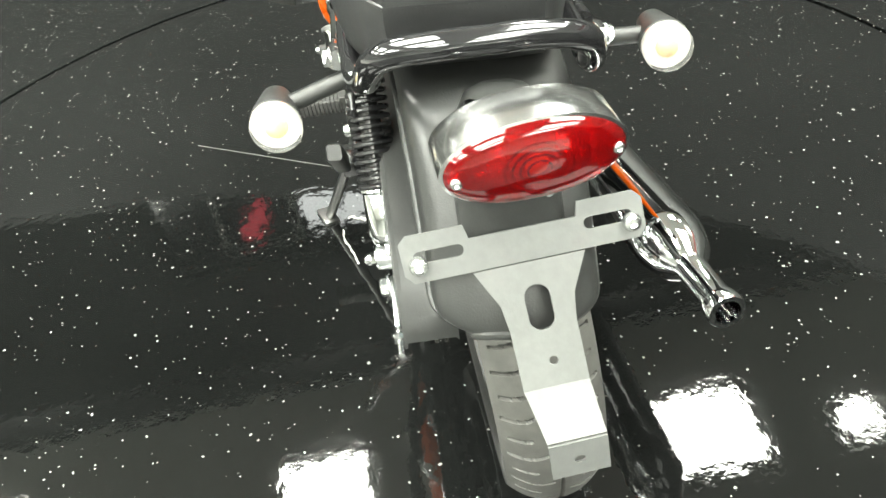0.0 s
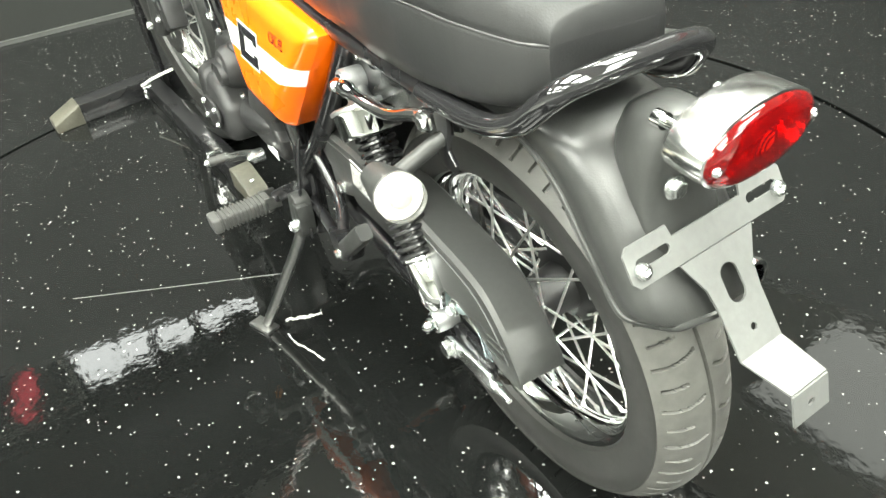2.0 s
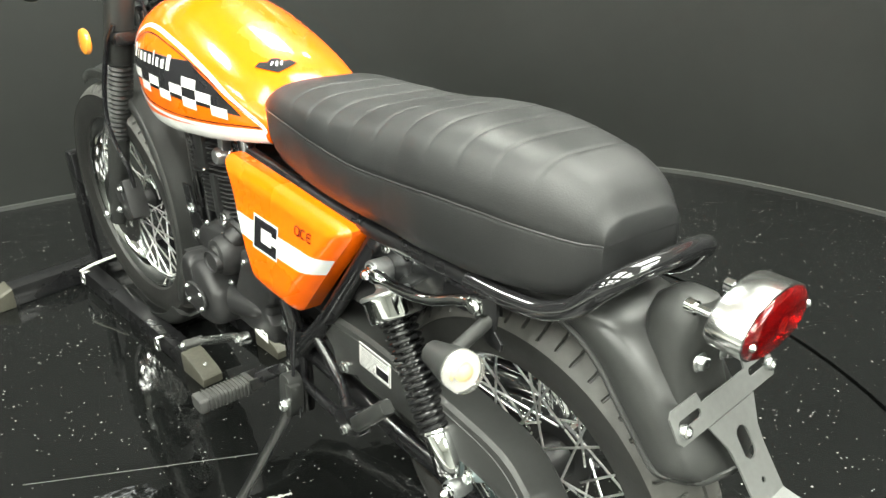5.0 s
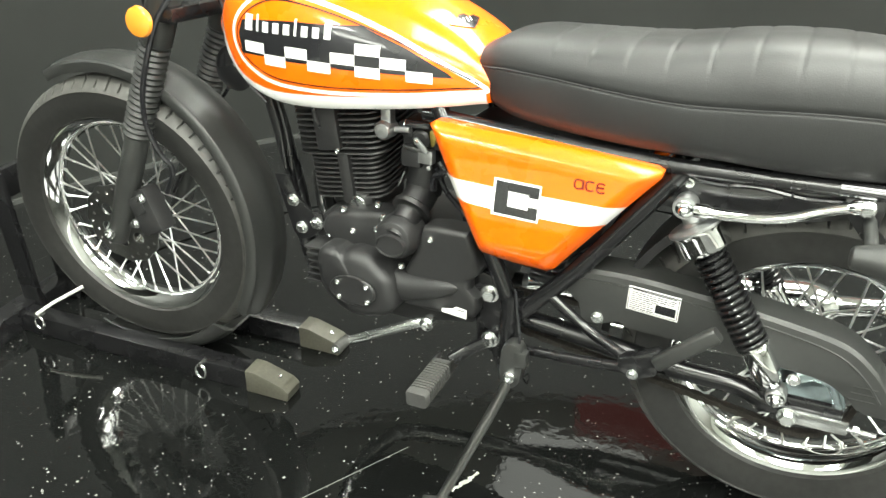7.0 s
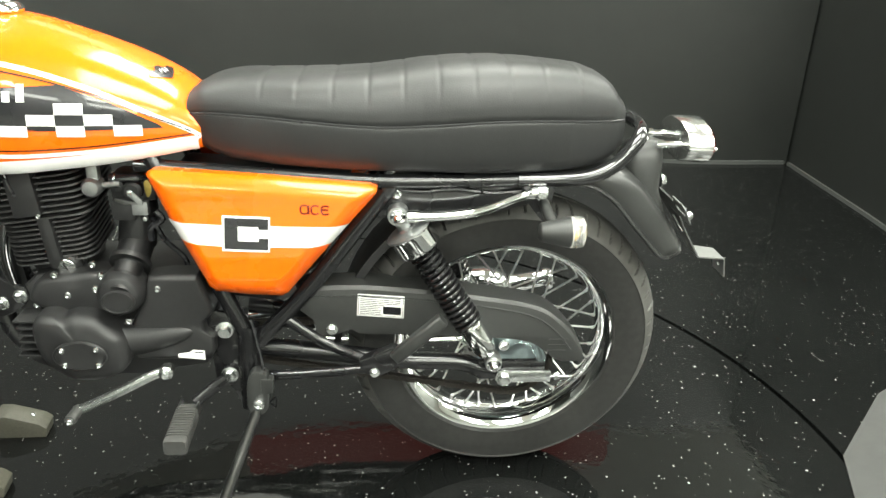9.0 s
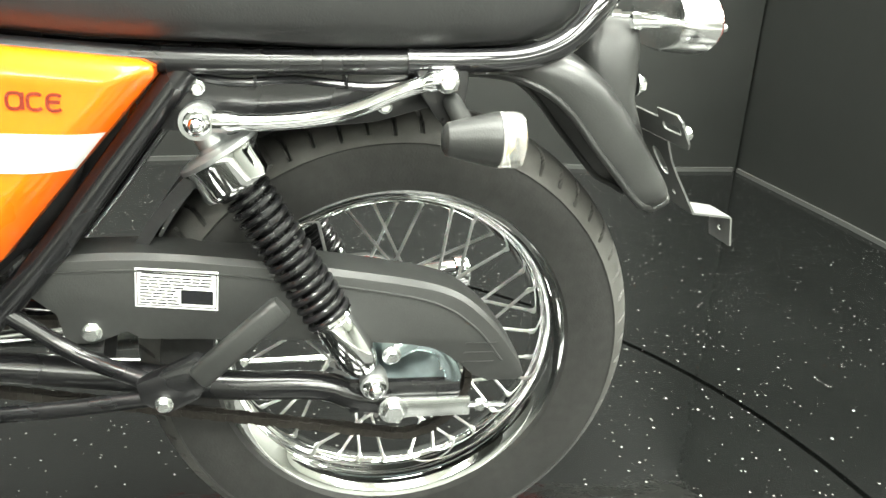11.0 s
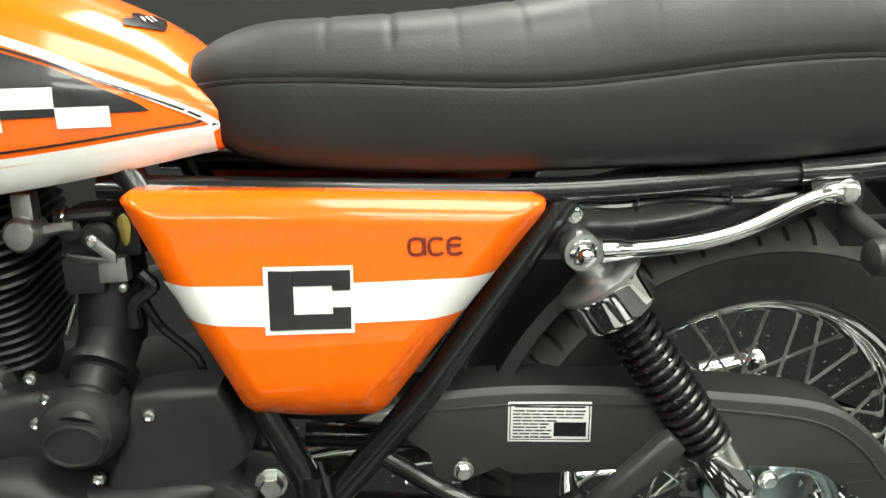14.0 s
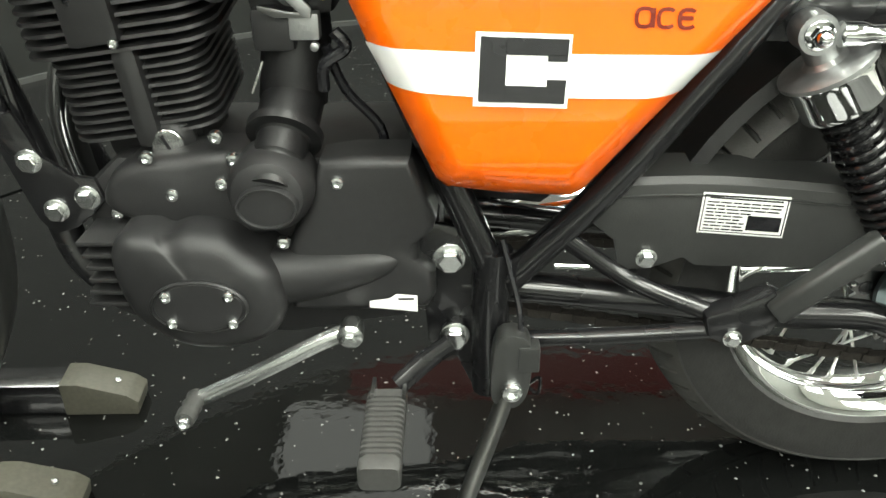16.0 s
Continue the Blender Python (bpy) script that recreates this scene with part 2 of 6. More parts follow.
def lathe(bm, profile, segs=24, m=Matrix(), sx=1.0, sy=1.0, mat_index=0, caps=True):
    """Turns (radius, height) pairs round the local z axis, then places them with m."""
    rings = []
    for r, h in profile:
        rings.append([bm.verts.new(m @ Vector((r * math.cos(k * 2 * math.pi / segs) * sx, r * math.sin(k * 2 * math.pi / segs) * sy, h))) for k in range(segs)])
    for A, B in zip(rings, rings[1:]):
        for k in range(segs):
            bm.faces.new((A[k], A[(k + 1) % segs], B[(k + 1) % segs], B[k])).material_index = mat_index
    if caps:
        if profile[0][0] > 1e-5:
            bm.faces.new(rings[0][::-1]).material_index = mat_index
        if profile[-1][0] > 1e-5:
            bm.faces.new(rings[-1]).material_index = mat_index
    bmesh.ops.remove_doubles(bm, verts=bm.verts, dist=1e-6)
    bmesh.ops.recalc_face_normals(bm, faces=bm.faces)
    return bm


def aim(a, b):
    """The pose whose z axis runs from a to b, standing at a."""
    a, b = Vector(a), Vector(b)
    return Matrix.Translation(a) @ (b - a).to_track_quat("Z", "Y").to_matrix().to_4x4()


def prism(bm, poly, y0, y1, bevel=0.0, mat_index=0):
    """A plate: (x, z) outline between two depths, with rounded edges."""
    A = [bm.verts.new((x, y0, z)) for x, z in poly]
    B = [bm.verts.new((x, y1, z)) for x, z in poly]
    fs = [bm.faces.new(A), bm.faces.new(B[::-1])]
    n = len(poly)
    for k in range(n):
        fs.append(bm.faces.new((A[k], B[k], B[(k + 1) % n], A[(k + 1) % n])))
    for f in fs:
        f.material_index = mat_index
    bmesh.ops.recalc_face_normals(bm, faces=fs)
    if bevel:
        bmesh.ops.bevel(bm, geom=list({e for f in fs for e in f.edges}), offset=bevel, segments=2, affect="EDGES", profile=0.6)
    return bm


def block(bm, c, s, bevel=0.0, m=None, mat_index=0):
    r = bmesh.ops.create_cube(bm, size=1)
    for v in r["verts"]:
        v.co = Vector((v.co.x * s[0], v.co.y * s[1], v.co.z * s[2]))
    if bevel:
        es = list({e for v in r["verts"] for e in v.link_edges})
        g = bmesh.ops.bevel(bm, geom=es, offset=bevel, segments=2, affect="EDGES", profile=0.6)
        vs = {v for f in g["faces"] for v in f.verts} | {v for v in r["verts"] if v.is_valid}
    else:
        vs = set(r["verts"])
    mm = Matrix.Translation(c) @ (m if m else Matrix())
    for v in vs:
        v.co = mm @ v.co
    for f in {f for v in vs for f in v.link_faces}:
        f.material_index = mat_index
    return bm


def lerp_table(tab, x):
    if x <= tab[0][0]:
        return tab[0][1]
    for (a, p), (b, q) in zip(tab, tab[1:]):
        if x <= b:
            t = (x - a) / (b - a)
            return p + (q - p) * t
    return tab[-1][1]


def soft_table(tab, x, w=0.012):
    return sum(lerp_table(tab, x + d * w) for d in (-2, -1, 0, 1, 2)) / 5


def sheet_on(bm, poly, f, rows=24, cols=24, mat_index=0, lift=0.0):
    """Fills an outline in (x, z) with a grid laid on the surface y = f(x, z), lifted towards -y."""
    z0, z1 = min(p[1] for p in poly), max(p[1] for p in poly)
    e = (z1 - z0) * 1e-4
    prev = None
    for i in range(rows + 1):
        z = z0 + e + (z1 - z0 - 2 * e) * i / rows
        xs = []
        for (xa, za), (xb, zb) in zip(poly, poly[1:] + poly[:1]):
            if (za - z) * (zb - z) < 0:
                xs.append(xa + (xb - xa) * (z - za) / (zb - za))
        if len(xs) < 2:
            continue
        a, b = min(xs), max(xs)
        row = []
        for k in range(cols + 1):
            x = a + (b - a) * k / cols
            row.append(bm.verts.new((x, f(x, z) - lift, z)))
        if prev:
            for k in range(cols):
                bm.faces.new((prev[k], prev[k + 1], row[k + 1], row[k])).material_index = mat_index
        prev = row
    return bm


def quad_on(bm, c, f, rows=6, cols=10, mat_index=0, lift=0.0):
    """A four-cornered patch in (x, z), corners in turn, laid on y = f(x, z)."""
    prev = None
    for i in range(rows + 1):
        v = i / rows
        row = []
        for k in range(cols + 1):
            u = k / cols
            x = (c[0][0] * (1 - u) + c[1][0] * u) * (1 - v) + (c[3][0] * (1 - u) + c[2][0] * u) * v
            z = (c[0][1] * (1 - u) + c[1][1] * u) * (1 - v) + (c[3][1] * (1 - u) + c[2][1] * u) * v
            row.append(bm.verts.new((x, f(x, z) - lift, z)))
        if prev:
            for k in range(cols):
                bm.faces.new((prev[k], prev[k + 1], row[k + 1], row[k])).material_index = mat_index
        prev = row
    return bm


def ribbon_on(bm, pts, f, width, lift, mat_index=0):
    """A stripe of even width along (x, z) points on the surface y = f(x, z)."""
    P = [Vector((p[0], p[1])) for p in pts]
    prev = None
    for i, p in enumerate(P):
        t = (P[min(i + 1, len(P) - 1)] - P[max(i - 1, 0)]).normalized()
        n = Vector((-t.y, t.x)) * width / 2
        row = [bm.verts.new((q.x, f(q.x, q.y) - lift, q.y)) for q in (p - n, p + n)]
        if prev:
            bm.faces.new((prev[0], prev[1], row[1], row[0])).material_index = mat_index
        prev = row
    return bm


def smooth2(pts, n=8, closed=False):
    return [(v.x, v.z) for v in smooth_path([(p[0], 0, p[1]) for p in pts], n, closed)]


def hex_bolt_mesh():
    bm = bmesh.new()
    lathe(bm, [(1.35, 0), (1.35, 0.22), (1.2, 0.3)], 20)
    lathe(bm, [(1.0, 0.3), (1.0, 0.95), (0.86, 1.1), (0, 1.1)], 6)
    return finish("bolt", bm, ZINC, 30)


def round_bolt_mesh():
    bm = bmesh.new()
    lathe(bm, [(1.0, 0), (1.0, 0.6), (0.85, 0.9), (0.5, 1.0), (0.45, 0.6), (0, 0.6)], 16)
    return finish("screw", bm, ZINC, 40)


def acorn_mesh():
    bm = bmesh.new()
    lathe(bm, [(1.4, 0), (1.4, 0.2), (1.25, 0.28)], 24)
    lathe(bm, [(1.0, 0.28), (1.0, 0.9)], 6)
    lathe(bm, [(0.86, 0.9), (0.84, 1.25), (0.7, 1.6), (0.4, 1.85), (0, 1.92)], 20)
    return finish("acorn_nut", bm, CHROME, 40)


ACORN = acorn_mesh()
HEX, ROUND = hex_bolt_mesh(), round_bolt_mesh()
LEFT = Matrix.Rotation(radians(90), 4, "X")


def bolt(parent, at, r, kind=0, m=LEFT):
    name = "bolt" if kind == 0 else "screw"
    return share(name, (HEX, ROUND)[kind], parent, Matrix.Translation(at) @ m @ Matrix.Scale(r, 4))



# ---- the room ----
GROUND = 0.01
TT = (-0.382, -0.141)
TT_R = 1.268


def ring_floor():
    """The black floor round the turntable, one sheet with a round opening."""
    bm = bmesh.new()
    n = 128
    inner = [bm.verts.new((TT[0] + (TT_R + 0.009) * math.cos(k * 2 * math.pi / n), TT[1] + (TT_R + 0.009) * math.sin(k * 2 * math.pi / n), GROUND)) for k in range(n)]
    low = [bm.verts.new((v.co.x, v.co.y, -0.03)) for v in inner]
    outer = []
    for k in range(n):
        a = k * 2 * math.pi / n
        c, d = math.cos(a), math.sin(a)
        s = min(((1.95 if c > 0 else -2.75) - TT[0]) / c if abs(c) > 1e-6 else 99, ((2.75 if d > 0 else -2.3) - TT[1]) / d if abs(d) > 1e-6 else 99)
        outer.append(bm.verts.new((TT[0] + s * math.cos(a), TT[1] + s * math.sin(a), GROUND)))
    for k in range(n):
        j = (k + 1) % n
        bm.faces.new((inner[k], outer[k], outer[j], inner[j]))
        bm.faces.new((low[k], inner[k], inner[j], low[j]))
    bm.faces.new(low)
    return bm


floor = part("floor", ring_floor(), FLOOR, None, sharp=30)
tagged(floor, "glossy black sealed floor with white flecks", "floor", kind="structure")

bm = bmesh.new()
lathe(bm, [(0, -0.03), (TT_R - 0.004, -0.03), (TT_R, -0.004), (TT_R - 0.004, 0.0), (0, 0.0)], 160, Matrix.Translation((TT[0], TT[1], GROUND)))
turntable = part("turntable", bm, FLOOR, None, sharp=25)
tagged(turntable, "round glossy black flecked turntable set flush in the floor", "turntable", kind="structure")
bm = bmesh.new()
sweep(bm, [(-0.825, -0.555, GROUND + 0.0002), (-0.7, -0.355, GROUND + 0.0002), (-0.573, -0.15, GROUND + 0.0002)], 0.0012, 6, flat=0.4)
part("seam_strip", bm, GREYSHEET, turntable, "thin pale seam between two turntable boards")

# worn marks on the turntable
rng = random.Random(7)
for pts, w, mt, nm in (([(-0.412, -0.246), (-0.375, -0.244), (-0.34, -0.233), (-0.3, -0.225)], 0.0036, LIGHTFLOOR, "scratch_mark"), ([(-0.45, -0.232), (-0.438, -0.21), (-0.428, -0.19), (-0.42, -0.166)], 0.007, LIGHTFLOOR, "scratch_mark")):
    bm = bmesh.new()
    prev = None
    path = smooth_path([(x, y, GROUND + 0.0006) for x, y in pts], 7)
    for i, p in enumerate(path):
        t = (path[min(i + 1, len(path) - 1)] - path[max(i - 1, 0)]).normalized()
        n = Vector((-t.y, t.x, 0)) * w
        k0, k1 = (rng.uniform(0.15, 1.0), rng.uniform(0.15, 1.0))
        row = [bm.verts.new(p + n * k0), bm.verts.new(p - n * k1)]
        if prev:
            bm.faces.new((prev[0], row[0], row[1], prev[1]))
        prev = row
    bmesh.ops.recalc_face_normals(bm, faces=bm.faces)
    part(nm, bm, mt, turntable)

WALL_H = 1.38
WALL_PATH = [(v.x, v.y) for v in smooth_path([(-2.8, -4.2, 0), (-2.62, -1.5, 0), (-2.5, -0.8, 0), (-2.38, -0.3, 0), (-2.25, 0.18, 0), (-2.05, 0.65, 0), (-1.72, 1.15, 0), (-1.3, 1.55, 0), (-0.8, 1.84, 0), (-0.2, 1.96, 0), (0.4, 1.95, 0), (1.2, 1.87, 0), (1.64, 1.87, 0)], 6)]


def wall_along(path, h, t, z0=0.0):
    bm = bmesh.new()
    P = [Vector((x, y, 0)) for x, y in path]
    rings = []
    for i, p in enumerate(P):
        d = (P[min(i + 1, len(P) - 1)] - P[max(i - 1, 0)]).normalized()
        n = Vector((-d.y, d.x, 0)) * t
        rings.append([bm.verts.new(q) for q in (p + Vector((0, 0, z0)), p + Vector((0, 0, h)), p + n + Vector((0, 0, h)), p + n + Vector((0, 0, z0)))])
    for A, B in zip(rings, rings[1:]):
        for k in range(4):
            bm.faces.new((A[k], B[k], B[(k + 1) % 4], A[(k + 1) % 4]))
    bm.faces.new(rings[0])
    bm.faces.new(rings[-1][::-1])
    bmesh.ops.recalc_face_normals(bm, faces=bm.faces)
    return bm


wall_back = part("wall_back", wall_along(WALL_PATH, WALL_H, 0.1), WALLBLACK, None)
tagged(wall_back, "curved matte black display wall behind the turntable", "wall", kind="structure")
wall_side = part("wall_side", wall_along([(1.645, 1.97), (1.69, 1.3), (1.725, 0.62)], WALL_H, 0.1), WALLBLACK, None)
tagged(wall_side, "matte black side wall of the display bay", "wall", kind="structure")
baseboard = part("baseboard", wall_along(WALL_PATH[:-1] + [(1.625, 1.87)], GROUND + 0.014, -0.012, GROUND), SKIRT, None)
tagged(baseboard, "thin dark grey strip along the foot of the wall", "baseboard", kind="structure")
baseboard_side = part("baseboard_side", wall_along([(1.634, 1.85), (1.678, 1.3), (1.711, 0.63)], GROUND + 0.014, 0.011, GROUND), SKIRT, None)
tagged(baseboard_side, "thin dark grey strip along the foot of the side wall", "baseboard", kind="structure")

# the showroom round the bay
for nm, c, s in (("wall_west", (-6.05, 0, 1.4), (0.1, 16, 2.8)), ("wall_east", (6.05, 0, 1.4), (0.1, 16, 2.8)),
                 ("wall_north", (0, 7.05, 1.4), (12, 0.1, 2.8)), ("wall_south", (0, -7.05, 1.4), (12, 0.1, 2.8))):
    bm = bmesh.new()
    block(bm, c, s)
    tagged(part(nm, bm, ROOMWALL, None), "plain grey showroom wall", "wall", kind="structure")
bm = bmesh.new()
block(bm, (0, 0, CEILING + 0.05), (12.2, 16, 0.1))
tagged(part("ceiling", bm, ROOMWHITE, None), "plain off-white showroom ceiling", "ceiling", kind="structure")
bm = bmesh.new()
for c, s in (((-4.4, 0, -0.02), (3.3, 14, 0.06)), ((4.0, 0, -0.02), (4.1, 14, 0.06)), ((-0.4, 4.9, -0.02), (4.7, 4.3, 0.06)), ((-0.4, -4.65, -0.02), (4.7, 4.7, 0.06))):
    block(bm, c, s)
tagged(part("floor_showroom", bm, LIGHTFLOOR, None), "light grey showroom floor outside the display bay", "floor", kind="structure")
bm = bmesh.new()
outline = [(0.89, -0.06), (1.10, 0.17), (1.66, 0.52), (3.6, 0.52), (3.6, -2.6), (0.4, -2.6), (0.62, -0.86)]
lowv = [bm.verts.new((x, y, GROUND)) for x, y in outline]
topv = [bm.verts.new((x, y, GROUND + 0.004)) for x, y in outline]
bm.faces.new(topv)
for k in range(len(outline)):
    j = (k + 1) % len(outline)
    bm.faces.new((lowv[k], lowv[j], topv[j], topv[k]))
bmesh.ops.recalc_face_normals(bm, faces=bm.faces)
tagged(part("pavement_light", bm, PAVING, None), "mid-grey showroom flooring beside the turntable", "floor", kind="structure")

TUBE_GLOW = glow("lamp_glow", (0.97, 1.0, 0.9), 20)
SOFT_GLOW = glow("soft_lamp_glow", (0.97, 1.0, 0.9), 9)
# faint glow for the added panel only
FILL_GLOW = glow("fill_panel_glow", (0.95, 1.0, 0.93), 0.55)
SIGN_GLOW = glow("sign_glow", (0.95, 1.0, 0.95), 5.5)
LAMP_COLOR = (0.97, 1.0, 0.89)


def ceiling_lamp(x, y, sx, sy, power):
    # builds the room's lights and the one added dim panel alike
    t = thing("ceiling_light", "white rectangular ceiling light panel, lit", "ceiling light", "ceiling lights", at=(x, y, CEILING))
    for c, s in (((0, sy / 2 + 0.01, -0.02), (sx + 0.04, 0.02, 0.04)), ((0, -sy / 2 - 0.01, -0.02), (sx + 0.04, 0.02, 0.04)), ((sx / 2 + 0.01, 0, -0.02), (0.02, sy, 0.04)), ((-sx / 2 - 0.01, 0, -0.02), (0.02, sy, 0.04))):
        bm = bmesh.new()
        block(bm, c, s, 0.003)
        part("frame", bm, WHITE, t)
    bm = bmesh.new()
    block(bm, (0, 0, -0.015), (sx - 0.004, sy - 0.004, 0.01))
    part("diffuser", bm, FILL_GLOW if power < 20 else (TUBE_GLOW if sx < 1 else SOFT_GLOW), t)
    li = bpy.data.lights.new("panel_light", "AREA")
    li.shape, li.size, li.size_y, li.energy, li.color = "RECTANGLE", sx * 0.95, sy * 0.95, power * sx * sy, LAMP_COLOR
    lo = new("panel_light", li)
    lo.location = (x, y, CEILING - 0.06)


for lamp_row in LAMPS:
    ceiling_lamp(*lamp_row)

# dark bulkhead beyond the display wall
bm = bmesh.new()
block(bm, (-4.235, 0, 2.625), (3.53, 13.9, 0.248), 0.004)
tagged(part("ceiling_bulkhead", bm, WALLBLACK, None), "matte black lowered ceiling beyond the display wall", "ceiling", kind="structure")

# the lit sign over the bay
sign = thing("wall_sign", "hanging lit sign with a red emblem and white letter shapes", "sign", at=(-3.3, 0, 2.0))
bm = bmesh.new()
block(bm, (-0.02, -0.2, 0.15), (0.04, 2.6, 0.62), 0.008)
part("board", bm, INK, sign)
for k, (w, h, lean) in enumerate([(0.2, 0.22, -0.1), (0.15, 0.25, 0.2), (0.17, 0.22, 0.0), (0.14, 0.26, -0.2), (0.19, 0.23, 0.15), (0.15, 0.25, 0.0)]):
    bm = bmesh.new()
    block(bm, (0, 0, 0), (0.02, w * 1.12, h * 1.1), 0.01, Matrix.Translation((0.01, -0.55 + k * 0.215, 0.12)) @ Matrix.Rotation(lean, 4, "X"))
    block(bm, (0, 0, 0), (0.021, w * 0.3, h * 0.4), 0.005, Matrix.Translation((0.01, -0.5 + k * 0.215, 0.12 + 0.12 * (-1) ** k)))
    part("bar", bm, SIGN_GLOW, sign)
red_glow = glow("red_glow", (1.0, 0.12, 0.15), 2.2)
for y, z, w, h in ((-0.99, 0.2, 0.1, 0.11), (-0.93, 0.1, 0.11, 0.12), (-0.9, 0.02, 0.07, 0.06)):
    bm = bmesh.new()
    block(bm, (0.01, y, z), (0.02, w, h), 0.012, Matrix())
    part("emblem", bm, red_glow, sign)
for y, z, w, h in ((-0.94, 0.32, 0.46, 0.016), (-0.94, -0.1, 0.46, 0.016), (-1.165, 0.11, 0.016, 0.42), (-0.715, 0.11, 0.016, 0.42)):
    bm = bmesh.new()
    block(bm, (0.005, y, z), (0.012, w, h), 0.003)
    part("emblem_frame", bm, ROOMWALL, sign)
for y in (-1.2, 0.8):
    bm = bmesh.new()
    sweep(bm, [(-0.02, y, 0.45), (-0.02, y, 0.5)], 0.008, 6)
    part("hanger", bm, STEEL, sign)

# glowing red board, added out of view to redden the floor's reflection
glow_board = thing("red_glow_board", "unseen glowing red board added to redden the floor's reflection", "sign", at=(0.3, 3.05, 2.36))
bm = bmesh.new()
block(bm, (0, 0, 0), (2.3, 0.06, 0.3), 0.01)
part("board", bm, glow("board_red_glow", (1.0, 0.27, 0.23), 0.42), glow_board)
for x in (-0.9, 0.9):
    bm = bmesh.new()
    sweep(bm, [(x, 0, 0.14), (x, 0, CEILING - 2.36)], 0.008, 6)
    part("hanger", bm, STEEL, glow_board)



# ---- the motorcycle ----
bike = thing("motorcycle", "orange and black retro motorcycle held upright in a wheel chock", "motorcycle")
def leaning(x, z):
    """The pose of a wheel whose axle is at x, z in the leaning plane."""
    return Matrix.Translation((x, -z * math.sin(LEAN), z * math.cos(LEAN))) @ Matrix.Rotation(LEAN, 4, "X")


REAR_AXLE, FRONT_AXLE = leaning(0.111, 0.319), leaning(-1.268, 0.347)
RA = BIKE_FIT.inverted() @ REAR_AXLE @ Vector((0, -0.06, 0))
FA = BIKE_FIT.inverted() @ FRONT_AXLE.translation


def tyre_mesh(R, r_in, half, n, grooves):
    """A tyre: smooth grey tread with long curved cuts, a shoulder edge, darker sidewalls."""
    drop = half * 0.5
    tread = [half * k / 22 for k in range(-22, 23)]
    prof = [(y, R - drop * abs(y / half) ** 2.3) for y in tread]
    wall = [(half * 0.978, R - drop - 0.0022), (half * 0.99, R - drop - 0.012), (half * 0.985, R - drop - 0.024), (half * 0.95, r_in + 0.024), (half * 0.9, r_in + 0.011), (half * 0.86, r_in + 0.002), (half * 0.62, r_in - 0.004)]
    prof = [(-y, r) for y, r in wall[::-1]] + prof + wall
    verts, faces, cuts = [], [], []
    M = len(prof)
    edge = R - drop - 0.001
    for i in range(n):
        th = i / n
        for y, r in prof:
            q = abs(y / half)
            full = r
            if r >= edge:
                side = 0 if y < 0 else 0.5
                bend = 0.75 * q - 0.5 * q * q
                ph = (th * grooves + side + bend) % 1
                ph2 = (th * grooves + side + 0.5 + bend) % 1
                if q < 0.03 or (0.14 < q < 0.9 and ph < 0.07) or (0.42 < q < 0.84 and ph2 < 0.07):
                    r = r - 0.005
            a = th * 2 * math.pi
            verts.append((r * math.cos(a), y, r * math.sin(a)))
            cuts.append(r < full)
    for i in range(n):
        j = (i + 1) % n
        for k in range(M - 1):
            faces.append((i * M + k, i * M + k + 1, j * M + k + 1, j * M + k))
    me = bpy.data.meshes.new("tyre")
    me.from_pydata(verts, [], faces)
    bm = bmesh.new()
    bm.from_mesh(me)
    bpy.data.meshes.remove(me)
    lo, hi = len(wall), M - 1 - len(wall)
    bm.faces.ensure_lookup_table()
    for f in bm.faces:
        # cut faces take the dark rubber: groove shade put into the colour
        f.material_index = 1 if lo <= f.index % (M - 1) < hi and sum(cuts[k] for k in faces[f.index]) < 3 else 0
    bmesh.ops.recalc_face_normals(bm, faces=bm.faces)
    return bm


